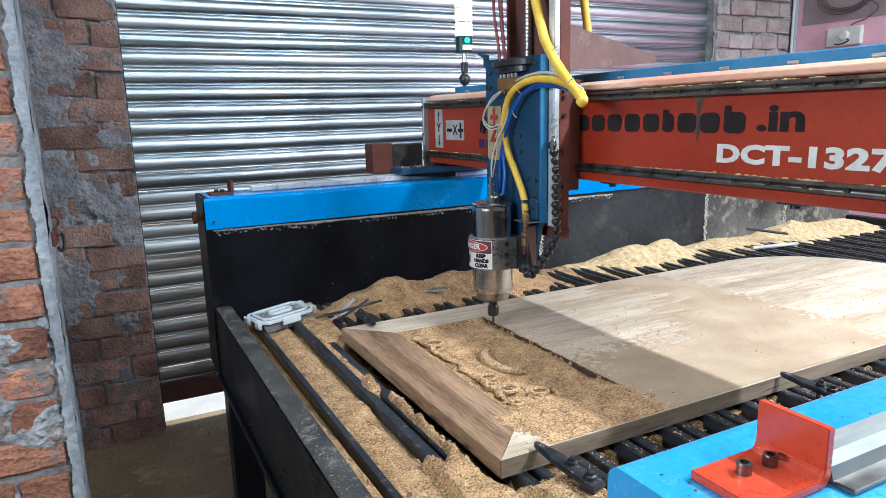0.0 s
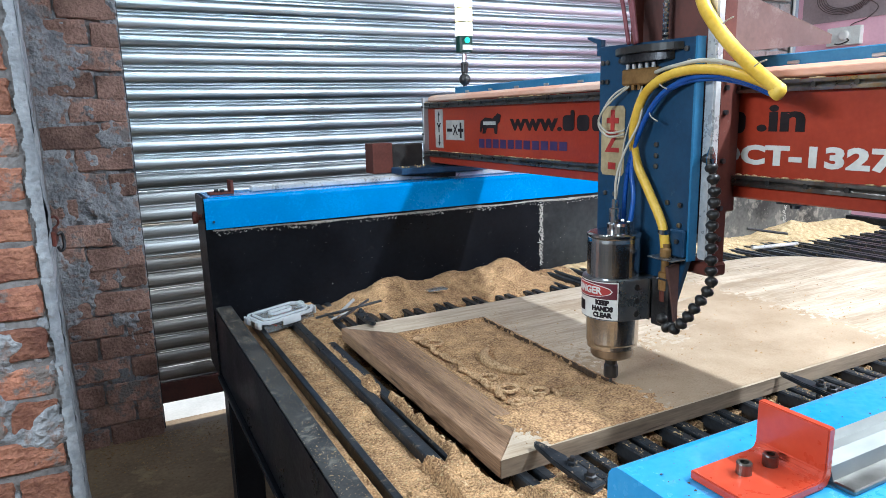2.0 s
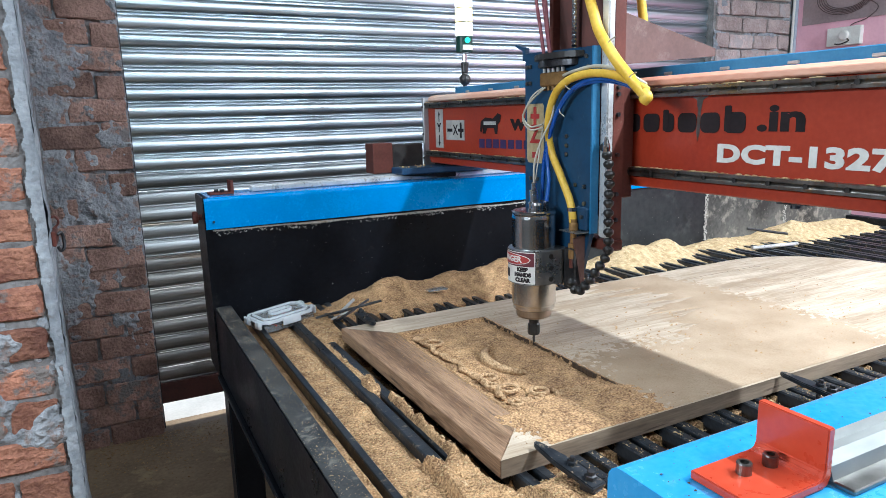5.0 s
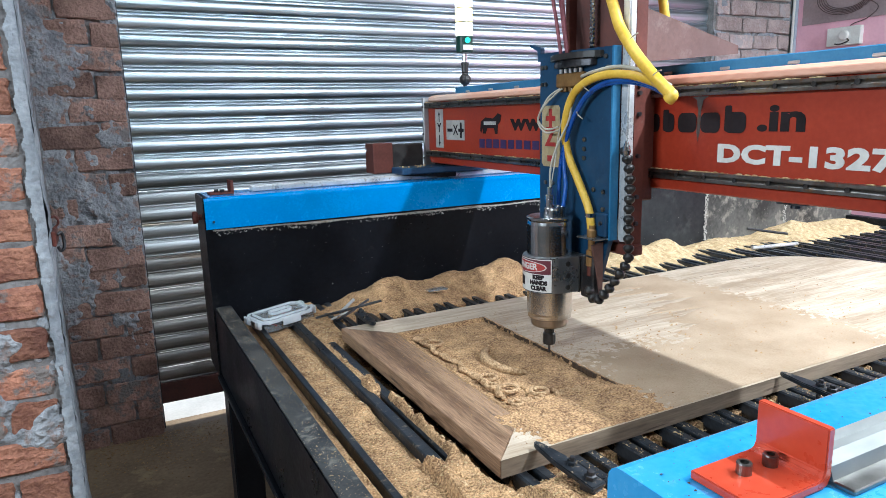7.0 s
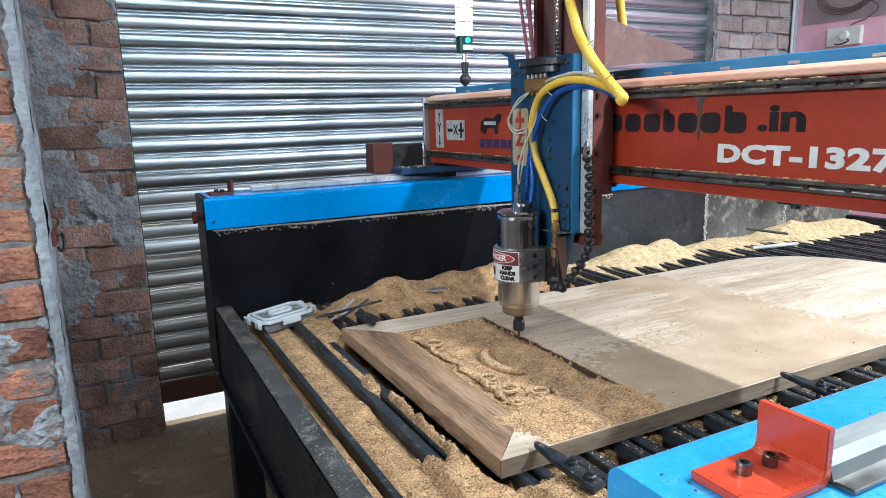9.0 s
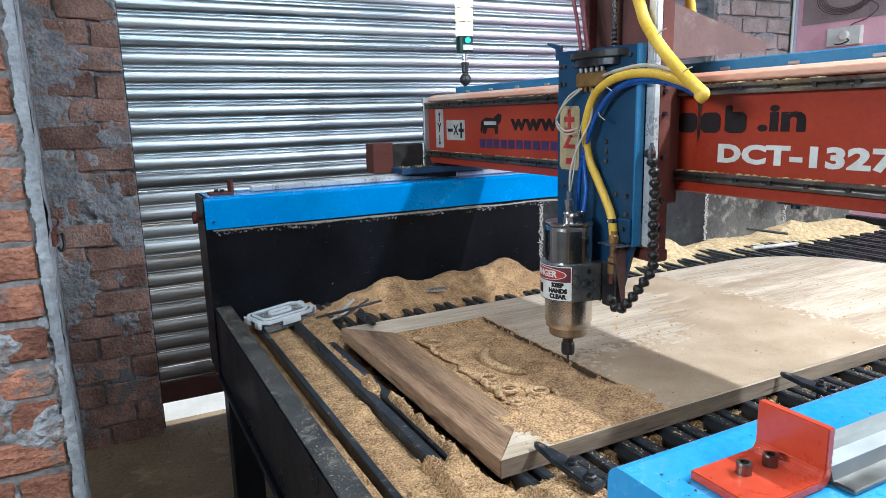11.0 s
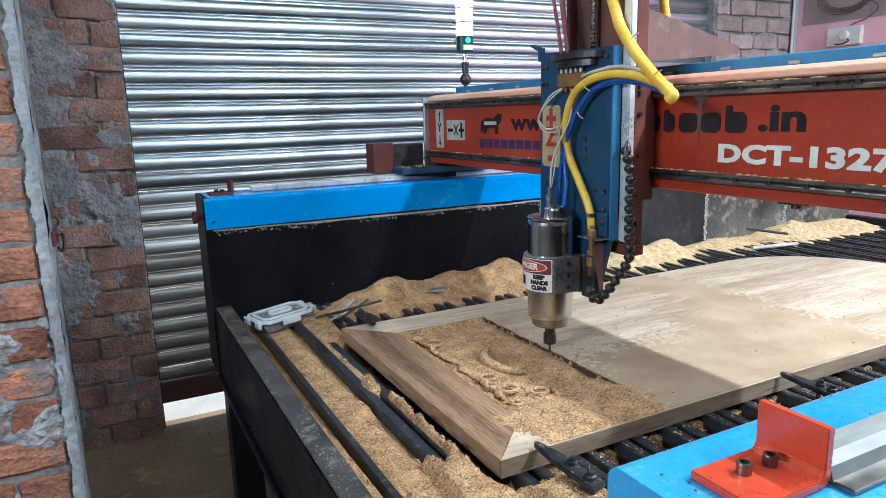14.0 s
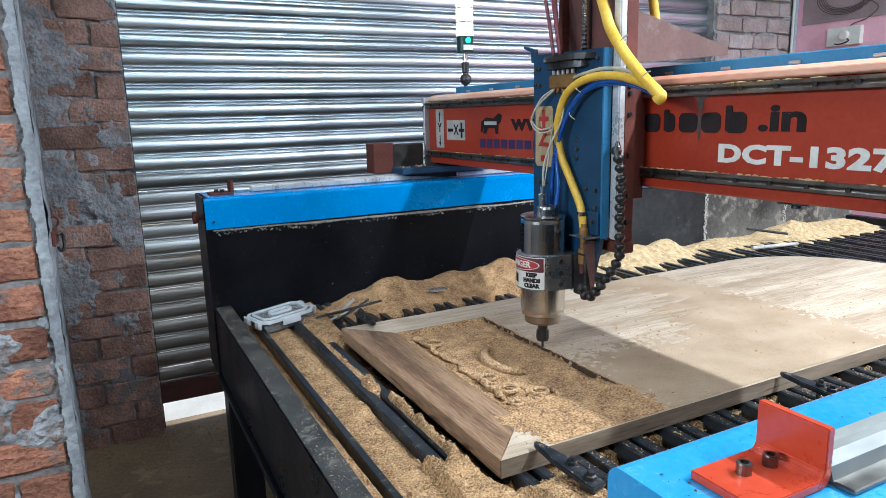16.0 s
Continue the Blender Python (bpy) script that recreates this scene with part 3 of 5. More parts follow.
def bed_dust(x, y):
    z = (0.797 if x > 0.0 else 0.786) + 0.010 * nz(x, y, 0, 5) + 0.006 * nz(x, y, 3, 17) + 0.003 * nz(x, y, 5, 60)
    for hx, hy, h, sx, sy in HEAPS:
        d = math.hypot((x - hx) / sx, (y - hy) / sy)
        z += h * math.exp(-d ** 1.7 * 0.9) * (1 + 0.16 * nz(x, y, 8, 14))
    if x < 0.03:
        z -= 0.6 * max(0.0, z - 0.79) * (y < 0.9)
        if -0.17 < x < -0.085:                                   # lane of shavings between the first two bars
            z = 0.804 + 0.006 * nz(x, y, 11, 9) + 0.004 * nz(x, y, 3, 40) + 0.008 * max(0.0, 0.4 - y) - 0.012 * max(0.0, (x + 0.105) / 0.02) * (y > 0.15)
            z += 0.014 * math.exp(-(((x + 0.105) / 0.025) ** 2 + ((y - 0.40) / 0.05) ** 2)) * (1 + nz(x, y, 4, 50))
        elif x < -0.193:                                         # narrow lane along the end beam
            z = 0.790 + 0.020 * min(1.0, max(0.0, (0.62 - y) / 0.5)) + 0.030 * max(0.0, (-0.212 - x) / 0.018) + 0.004 * nz(x, y, 3, 40)
        if -0.058 < x < -0.038 and y > 0.50:                     # thread of dust in the joint of two bars
            z = max(z, 0.8175 + 0.003 * nz(x, y, 6, 40) - 0.22 * abs(x + 0.049))
        clump = math.exp(-(((x + 0.048) / 0.020) ** 2 + ((y - 0.49) / 0.055) ** 2) ** 2)
        ridge = math.exp(-((x + 0.032 - 0.003 * nz(0, y, 3, 12)) / 0.0095) ** 4) * min(1.0, max(0.0, (0.425 - y) / 0.02))
        heap = min(1.0, max(0.0, (0.135 + 0.03 * nz(x, 0, 5, 25) - y) / 0.03)) * min(1.0, max(0.0, (x + 0.100) / 0.014)) * min(1.0, max(0.0, (-0.006 - x + 0.02 * max(0.0, -y) / 0.1) / 0.02))
        far = min(1.0, max(0.0, (y - 0.80) / 0.04)) * min(1.0, max(0.0, (x + 0.062) / 0.012)) * 0.72
        z = max(z, 0.792 + 0.040 * max(clump, ridge, heap * 0.95, far) * (1 + 0.30 * nz(x, y, 13, 30) + 0.15 * nz(x, y, 17, 80)))
    if -0.019 < x < 0.07 and 0.02 < y < 0.80:                    # hollow along the leaf's edge
        z = 0.738 + 0.006 * nz(x, y, 1, 20)
    if y < 0.02 and 0.0 < x < 0.16:
        z += 0.034 * (1 + nz(x, y, 1, 9)) * min(1.0, (0.16 - x) / 0.05) * min(1.0, max(0.0, (-0.012 - y) / 0.05)) - 0.02 * max(0.0, 1 - abs(y) / 0.03)
    if y < 0.0 and x > 0.2:
        z -= 0.030 - 0.012 * nz(x, y, 15, 14)
    if 0.86 < y < 1.0 and x > 0.02:
        z -= 0.020 * (1 + 1.3 * nz(x, y, 4, 9))
    return z


me = sheet(-0.231, 1.06, -0.56, 1.249, 420, 460, bed_dust, keep=lambda x, y: not (0.06 < x < 1.6 and 0.06 < y < 0.78))
me.materials.append(SAWDUST)
tagged(part("sawdust", me, None), "light brown sawdust heaped over the bed bars", "sawdust", kind="stuff")
# same sawdust surface beyond x = 1.06, in a paler and yellower colour
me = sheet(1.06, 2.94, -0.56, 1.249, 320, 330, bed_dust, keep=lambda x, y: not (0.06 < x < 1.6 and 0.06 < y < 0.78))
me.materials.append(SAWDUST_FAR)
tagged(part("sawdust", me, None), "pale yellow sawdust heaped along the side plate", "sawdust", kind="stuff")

# ======== the door leaf ========
leaf = group_at("door_leaf", pose(0, 0, BED_Z), "teak door leaf with an arched end, half carved", "door panel")
W = 0.838
T = TOP_Z - BED_Z
part("bottom_rail", prism([(0, 0), (0.116, 0.119), (0.116, W - 0.119), (0, W)], "z", 0, T, 0.0012), WOOD_RAIL, leaf, "dark grained teak rail with mitred ends")
def board(name, outline):
    ob = part(name, prism(outline, "z", 0, T), WOOD_PANEL, leaf)
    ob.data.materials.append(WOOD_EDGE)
    # upright faces take a darker wood than the top
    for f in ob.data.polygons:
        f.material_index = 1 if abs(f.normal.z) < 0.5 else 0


board("stile", [(0.001, 0), (0.1168, 0.1185), (1.57, 0.1185), (1.57, 0)])
board("stile", [(0.001, W), (0.1168, W - 0.1185), (1.57, W - 0.1185), (1.57, W)])
board("arched_head", [(1.5705, 0.0)] + [(1.57 + 0.419 * math.sin(a), 0.419 - 0.419 * math.cos(a)) for a in np.linspace(0.05, math.pi - 0.05, 40)] + [(1.5705, W)])
CUT_X = 0.388
part("panel", prism([(CUT_X + 0.008, 0.119), (1.57, 0.119), (1.57, W - 0.119), (CUT_X + 0.008, W - 0.119)], "z", 0, T - 0.0003), WOOD_PANEL, leaf, "pale uncut teak panel")
part("panel_core", box(0.1165, CUT_X + 0.0075, 0.119, W - 0.119, 0.001, T - 0.030), WOOD_PALE, leaf)


def near_curve(x, y, pts, r):
    p = Vector((x, y))
    best = 9.0
    for a, c in zip(pts, pts[1:]):
        ab = c - a
        t = max(0.0, min(1.0, (p - a).dot(ab) / ab.length_squared))
        best = min(best, (a + ab * t - p).length)
    return math.sqrt(max(0.0, 1 - (best / r) ** 2)) if best < r else 0.0


DUSTY_WOOD = mat("dusty_carved_teak", (0.26, 0.145, 0.062), (0.68, 0.455, 0.25), 0.9, 0, 30, 230, 0.9, depth=0.005, fw=1.4, bw=0.7)
SCROLLS = [([Vector(p[:2]) for p in smooth_path([(0.276, 0.50, 0), (0.246, 0.47, 0), (0.228, 0.41, 0), (0.242, 0.35, 0), (0.285, 0.305, 0)], 5)], 0.011, 0.0112),
           ([Vector(p[:2]) for p in smooth_path([(0.142, 0.66, 0), (0.156, 0.60, 0), (0.150, 0.53, 0), (0.162, 0.46, 0), (0.152, 0.38, 0), (0.163, 0.30, 0), (0.150, 0.22, 0)], 5)], 0.011, 0.0105),
           ([Vector(p[:2]) for p in smooth_path([(0.150, 0.20, 0), (0.20, 0.185, 0), (0.25, 0.20, 0), (0.305, 0.175, 0)], 5)], 0.010, 0.0095)]
RINGS = ((0.150, 0.645, 0.013), (0.171, 0.596, 0.024), (0.175, 0.327, 0.019), (0.156, 0.285, 0.013), (0.181, 0.253, 0.022), (0.229, 0.208, 0.020), (0.155, 0.182, 0.013), (0.257, 0.174, 0.008), (0.309, 0.180, 0.007))


def carved(x, y):
    edge = min(x - 0.128, y - 0.135, 0.705 - y)
    lip = CUT_X + 0.005 * nz(0, y, 2, 20) + 0.003 * nz(0, y, 4, 70)
    if x > lip or edge < -0.004:
        return T - 0.0004
    d = 0.0105 * min(1.0, max(0.0, (edge + 0.004) / 0.006))
    if 0.22 < y < 0.34 or 0.48 < y < 0.53 or y > 0.66:
        d += 0.0015
    up = 0.0
    moat = 0.0
    if x < 0.32:
        for pts, r, h in SCROLLS:
            moat = max(moat, near_curve(x, y, pts, r * 2.3))
        for rx, ry, r in RINGS:
            if math.hypot(x - rx, y - ry) < r + 0.014:
                moat = max(moat, 0.8)
    fill = 0.0030 + 0.0030 * nz(x, y, 0, 14) + 0.0018 * nz(x, y, 3, 60) + 0.0008 * nz(x, y, 6, 160)
    groove = (abs(x - lip + 0.0035) < 0.0038 + 0.0015 * nz(0, y, 6, 40)) * (0.225 < y < 0.302 or 0.145 < y < 0.18)
    return T - d + fill * (1 - groove) - 0.0048 * moat - 0.017 * groove


me = sheet(0.1166, CUT_X + 0.0082, 0.119, W - 0.119, 200, 250, carved)
me.materials.append(SAWDUST)
part("carving", me, None, leaf, "carved scrolls half buried in sawdust")


# dark strips where the cutter stops paint the crack's shade, in short lengths
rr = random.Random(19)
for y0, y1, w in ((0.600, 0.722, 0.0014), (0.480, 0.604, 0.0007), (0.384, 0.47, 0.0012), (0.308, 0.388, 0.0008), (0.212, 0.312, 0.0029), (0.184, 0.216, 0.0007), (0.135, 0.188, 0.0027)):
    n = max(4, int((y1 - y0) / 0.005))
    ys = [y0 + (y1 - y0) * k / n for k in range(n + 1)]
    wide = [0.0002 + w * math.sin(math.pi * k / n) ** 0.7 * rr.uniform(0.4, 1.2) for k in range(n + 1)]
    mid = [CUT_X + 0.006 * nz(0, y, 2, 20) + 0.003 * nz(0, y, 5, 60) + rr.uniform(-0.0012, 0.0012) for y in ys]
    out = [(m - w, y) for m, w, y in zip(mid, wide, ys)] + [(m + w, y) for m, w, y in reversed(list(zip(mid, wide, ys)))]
    part("torn_edge", prism(out, "z", T - 0.012, T + 0.0006), SHADE_GRIME, leaf, "dark strip for the shade in the cut's crack")

# carved scrolls standing out of the dust, each piece by itself
for pts, r, h in SCROLLS[:1]:
    part("scroll", hose([(p.x, p.y, T - 0.0075) for p in pts[::3]], lambda u: 0.0125 * (0.45 + 0.55 * math.sin(math.pi * u)), 12, 6), DUSTY_WOOD, leaf, smooth=True)
rr = random.Random(31)
for pts, r, h in SCROLLS[1:]:
    n = 0
    for p in smooth_path([(q.x, q.y, 0) for q in pts], 3)[::4]:
        b = bmesh.new()
        bmesh.ops.create_icosphere(b, subdivisions=2, radius=0.0080 * rr.uniform(0.65, 1.25), matrix=Matrix.Translation((p.x + 0.004 * math.sin(1.7 * n), p.y, T - 0.0075)) @ Matrix.Rotation(rr.uniform(-0.6, 0.6), 4, "Z") @ Matrix.Diagonal((1.0, 1.5, 0.95, 1)))
        part("carved_bead", b, DUSTY_WOOD, leaf, smooth=True)
        n += 1
for rx, ry, r in RINGS:
    turn = [(rx + (r - 0.0004 * k) * math.cos(0.5 * k + r * 90), ry + (r - 0.0004 * k) * math.sin(0.5 * k + r * 90), T - 0.0020) for k in range(14)]
    part("carved_curl", hose(turn, 0.0043, 10, 3), DUSTY_WOOD, leaf, smooth=True)


def dust_cover(x, y):
    ragged = 0.55 * nz(x, y, 1, 9) + 0.45 * nz(x, y, 5, 28) + 0.5 * nz(x, y, 9, 90)
    m = min((x - 0.070 - 0.35 * max(0.0, 0.07 - y)) / 0.05, (CUT_X + 0.045 - x) / 0.10, (0.152 - y) / 0.04, (y + 0.035) / 0.05, 1.0) + ragged * 0.8
    return T - 0.0015 + 0.0045 * min(1.0, m) + 0.0012 * nz(x, y, 2, 70)


me = sheet(0.04, CUT_X + 0.07, 0.002, 0.19, 190, 95, dust_cover)
me.materials.append(SAWDUST)
part("dust_layer", me, None, leaf, "layer of coarse sawdust on the leaf")

CRUMB = mat("brown_crumb", (0.22, 0.12, 0.05), (0.52, 0.34, 0.17), 0.95, 0, 60, 300, 0.2)
FILM = mat("fine_dust", (0.30, 0.212, 0.130), (0.445, 0.338, 0.232), 0.95, 0, 9, 260, 0.6, fw=0.7, bw=1.1)
# thin film of dust on the uncut wood
def film(x, y):
    near = max(0.0, 1 - math.hypot((x - 0.55) / 0.50, (y - 0.10) / 0.42))
    bare = (0.40 if y < 0.17 else 0.60 + 0.95 * (y - 0.17)) if y < 0.53 else 0.942 - 0.9 * max(0.0, y - 0.66)
    drift = min(1.0, max(0.0, (x - bare + 0.16 * nz(x * 0.10, y, 5, 30) + 0.05 * nz(x * 0.2, y, 8, 90)) / 0.05)) * min(1.0, max(0.0, (1.30 - x) / 0.25))
    near = max(near * 0.9, drift)
    return T - 0.0016 + 0.0031 * near + 0.0007 * nz(x, y, 3, 22) * near + 0.0008 * nz(x, y, 7, 60) + 0.0004 * nz(x, y, 9, 180)


me = sheet(CUT_X + 0.008, 1.24, 0.004, W - 0.012, 460, 420, film)
me.materials.append(FILM)
part("dust_film", me, None, leaf, "thin film of sawdust")

# crumbs of dust on the uncut wood
rr = random.Random(11)
verts, faces = [], []
for k in range(7600):
    if k < 2600:
        x, y = 0.40 + abs(rr.gauss(0, 0.22)), rr.uniform(0.005, 0.60) ** 1.3
    elif k < 5900:
        x, y = 0.13 - abs(rr.gauss(0, 0.035)), rr.uniform(0.01, 0.72)
    elif k < 6900:
        x, y = rr.uniform(0.36, 0.46), rr.uniform(0.05, 0.75)
    else:
        x, y = rr.uniform(0.10, 1.5), rr.uniform(0.01, 0.82)
    if not (0.004 < x < 1.56 and 0.004 < y < W - 0.004) or (0.12 < x < 0.395 and 0.12 < y < 0.72):
        continue
    s = rr.uniform(0.0005, 0.0012) * (2.2 if rr.random() < 0.06 else 1)
    a = rr.uniform(0, 6.28)
    i = len(verts)
    for q in range(3):
        verts.append((x + s * math.cos(a + 2.1 * q), y + s * rr.uniform(0.5, 1.5) * math.sin(a + 2.1 * q), T - 0.0002))
    verts.append((x, y, T + s * 0.8))
    faces += [(i, i + 1, i + 3), (i + 1, i + 2, i + 3), (i + 2, i, i + 3)]
me = bpy.data.meshes.new("crumbs")
me.from_pydata(verts, [], faces)
me.materials.append(CRUMB)
part("crumb_layer", me, None, leaf, "scattered sawdust crumbs")["kind"] = "stuff"

# small lumps of dust shaken onto the panel
rr = random.Random(23)
verts, faces = [], []
for k in range(420):
    x, y = rr.gauss(0.92, 0.24), rr.gauss(0.26, 0.16)
    if not (0.42 < x < 1.5 and 0.01 < y < W - 0.02):
        continue
    s = rr.uniform(0.0010, 0.0026) * (1.8 if rr.random() < 0.10 else 1)
    i, n = len(verts), 5
    for q in range(n):
        a = 6.283 * q / n
        verts.append((x + s * 1.6 * rr.uniform(0.7, 1.3) * math.cos(a), y + s * rr.uniform(0.7, 1.3) * math.sin(a), T - 0.0002))
    verts.append((x + s * 0.3, y, T + 0.0012 + s * rr.uniform(0.5, 1.0)))
    faces += [(i + q, i + (q + 1) % n, i + n) for q in range(n)]
me = bpy.data.meshes.new("lumps")
me.from_pydata(verts, [], faces)
me.materials.append(CRUMB)
part("dust_lumps", me, None, leaf, "small brown lumps of sawdust")["kind"] = "stuff"

# ======== the gantry ========
GX = 0.578
gantry = group_at("gantry", pose(0, 0, 0), "orange-red steel gantry beam with blue cable tray and lettering", "gantry")
part("beam", box(GX, GX + 0.16, -0.76, 1.425, 1.260, 1.478, 0.004), ORANGE, gantry, "orange-red painted box beam")
part("lower_flange", box(GX - 0.010, GX + 0.02, -0.74, 1.395, 1.2535, 1.277, 0.003), ORANGE, gantry)
for z, nm in ((1.455, "guide_rail"), (1.278, "guide_rail")):
    r = part(nm, prism([(GX - 0.0005, z), (GX - 0.018, z), (GX - 0.018, z + 0.006), (GX - 0.014, z + 0.010), (GX - 0.018, z + 0.014), (GX - 0.018, z + 0.020), (GX - 0.0005, z + 0.020)], "y", -0.75, 1.42), RAILSTEEL, gantry, "oily steel linear rail")
    bolts = mesh_of(rod((0, 0, 0), (-0.0015, 0, 0), 0.005, 8), "rail_bolt", RUBBER)
    for k in range(28):
        b = part("rail_bolt", bolts, None, r)
        b.location = (GX - 0.0182, 1.37 - 0.075 * k, z + 0.010)
    rr = random.Random(int(z * 100))
    b = bmesh.new()
    for k in range(260):
        y = rr.uniform(-0.5, 1.42)
        if nz(y, 0, z, 5) < -0.1:
            continue
        bmesh.ops.create_icosphere(b, subdivisions=1, radius=rr.uniform(0.0012, 0.0045), matrix=Matrix.Translation((GX - 0.010 + rr.uniform(-0.007, 0.006), y, z + 0.021)) @ Matrix.Diagonal((1, 1.8, 0.5, 1)))
    part("dust_ridge", b, SAWDUST_FAR, gantry, "sawdust caught on the rail")["kind"] = "stuff"
prof = [(GX + 0.070, 1.479), (GX + 0.070, 1.498), (GX + 0.03, 1.503), (GX + 0.005, 1.501), (GX - 0.008, 1.493), (GX - 0.012, 1.482), (GX - 0.006, 1.4785)]
part("dust_cover", prism(prof, "y", -0.75, 1.40, 0.001), COVER, gantry, "faded dusty orange rail cover")
tray = part("cable_tray", prism([(GX + 0.085, 1.479), (GX + 0.085, 1.527), (GX + 0.088, 1.529), (GX + 0.150, 1.529), (GX + 0.155, 1.479)], "y", -0.75, 1.36), TRAYBLUE, gantry, "blue folded cable tray")
for k in range(12):
    part("clip", box(GX + 0.080, GX + 0.0845, 1.25 - 0.16 * k, 1.275 - 0.16 * k, 1.508, 1.5145, 0.0015), ALU, tray)
part("tray_lip", box(GX + 0.078, GX + 0.0845, -0.75, 1.36, 1.500, 1.5045), WHITE, gantry, "pale edge of the cable tray")
end = part("end_plate", box(GX - 0.018, GX + 0.165, 1.426, 1.438, 1.234, 1.492, 0.002), ALU, gantry, "grey steel end plate")
for z in (1.27, 1.36, 1.46):
    part("bolt", rod((GX - 0.018, 1.432, z), (GX - 0.022, 1.432, z), 0.004), IRON, end)
# support on the far rail
part("slide_block", box(0.405, 0.76, 1.29, 1.40, 1.222, 1.245, 0.003), BLUE_DULL, gantry, "blue slide plate")
part("slide_bracket", prism([(0.42, 1.218), (0.42, 1.222), (0.62, 1.222), (0.62, 1.205), (0.58, 1.205)], "y", 1.29, 1.40), BLACK, gantry)
part("upright", box(0.60, 0.73, 1.36, 1.42, 1.245, 1.30), BLACK, gantry)
part("motor_box", box(0.335, 0.412, 1.39, 1.47, 1.224, 1.334, 0.002), OXIDE, gantry, "dark red motor box")
part("motor", box(0.412, 0.54, 1.40, 1.46, 1.24, 1.328, 0.004), RUBBER, gantry, "black drive motor")
rr = random.Random(4)
b = bmesh.new()
for k in range(16):
    bmesh.ops.create_icosphere(b, subdivisions=1, radius=rr.uniform(0.0015, 0.0045), matrix=Matrix.Translation((rr.uniform(0.42, 0.55), rr.uniform(1.30, 1.38), 1.247)))
part("dust_heap", b, SAWDUST_FAR, gantry)["kind"] = "stuff"
part("slide_block", box(0.45, 0.76, -0.74, -0.60, 1.226, 1.262, 0.003), BLUE_DULL, gantry, "blue slide plate")

# drag bolts under the beam
for y in (0.40, -0.095):
    part("stop_bolt", rod((GX + 0.01, y, 1.2535), (GX + 0.01, y, 1.2425), 0.009), IRON, gantry)
    part("stop_plate", box(GX - 0.004, GX + 0.03, y - 0.02, y + 0.03, 1.2495, 1.2535), IRON, gantry)

# labels on the beam
FX = GX - 0.0006
lab = part("axis_label", box(FX - 0.0006, FX, 1.300, 1.362, 1.311, 1.450), LABEL, gantry, "white sticker with a letter and arrows")
lettering("Y", 0.045, face_x(FX - 0.0012, 1.331, 1.382), INK, lab, 0.001)
part("arrow", prism([(1.328, 1.405), (1.328, 1.428), (1.322, 1.428), (1.331, 1.442), (1.340, 1.428), (1.334, 1.428), (1.334, 1.405)], "x", FX - 0.0012, FX - 0.0007), INK, lab)
part("arrow", prism([(1.328, 1.358), (1.328, 1.332), (1.322, 1.332), (1.331, 1.318), (1.340, 1.332), (1.334, 1.332), (1.334, 1.358)], "x", FX - 0.0012, FX - 0.0007), INK, lab)
lab = part("axis_label", box(FX - 0.0006, FX, 1.141, 1.276, 1.341, 1.410), LABEL, gantry, "white sticker with a letter")
lettering("X", 0.05, face_x(FX - 0.0012, 1.205, 1.375), INK, lab, 0.0005)
part("minus", box(FX - 0.0012, FX - 0.0007, 1.228, 1.266, 1.370, 1.381), INK, lab)
part("plus", prism([(1.147, 1.370), (1.147, 1.381), (1.160, 1.381), (1.160, 1.402), (1.172, 1.402), (1.172, 1.381), (1.185, 1.381), (1.185, 1.370), (1.172, 1.370), (1.172, 1.349), (1.160, 1.349), (1.160, 1.370)], "x", FX - 0.0012, FX - 0.0007), INK, lab)
lettering("DCT-1327", 0.048, face_x(FX, -0.0935, 1.3365), WHITE, gantry, 0.0024, "model_number", 1.06, sx=1.58)
# web address and telephone line as plain bars, one to a character
ASC, XH = 1.433, 1.420
lettering("www.", 0.066, face_x(FX, 0.722, 1.400), INK, gantry, 0.0022, "lettering", 1.0, sx=1.62)
lettering(".in", 0.068, face_x(FX, -0.060, 1.406), INK, gantry, 0.0026, "lettering", 1.0, sx=1.60)
def soft_bar(y0, y1, z0, z1, r):
    """Outline of a bar with rounded corners."""
    out = []
    for cy, cz, a0 in ((y1 - r, z1 - r, 0), (y0 + r, z1 - r, 90), (y0 + r, z0 + r, 180), (y1 - r, z0 + r, 270)):
        out += [(cy + r * math.cos(radians(a0 + 18 * k)), cz + r * math.sin(radians(a0 + 18 * k))) for k in range(6)]
    return out


y = 0.592
for k, (top, w) in enumerate(((ASC, 0.050), (XH, 0.049), (XH, 0.048), (XH, 0.049), (XH, 0.050), (XH, 0.049), (1.428, 0.032), (XH, 0.050), (XH, 0.049), (ASC, 0.050))):
    b = prism(soft_bar(y - w, y, 1.379, XH, 0.013), "x", FX - 0.0008, FX - 0.0001)
    if top != XH:
        s = y - w if k == 0 else y - 0.016
        prism(soft_bar(s, s + 0.016, 1.382, top, 0.004), "x", FX - 0.0011, FX - 0.0002, 0, b)
    part("bar", b, INK, gantry)
    y -= w + 0.0112
y = 1.041
for k in range(11):
    w = 0.034
    part("bar", box(FX - 0.0006, FX - 0.0001, y - w, y, 1.320 + 0.0005 * k, 1.349), INK_BLUE, gantry)
    y -= w + 0.0095
part("emblem", prism([(1.035, 1.375), (1.030, 1.405), (1.000, 1.418), (0.955, 1.414), (0.925, 1.430), (0.905, 1.425), (0.910, 1.405), (0.925, 1.395), (0.928, 1.366), (0.942, 1.366), (0.948, 1.384), (0.990, 1.384), (1.000, 1.366), (1.018, 1.366), (1.015, 1.388), (1.028, 1.368)], "x", FX - 0.0006, FX - 0.0001), INK, gantry, "dark animal-shaped emblem")
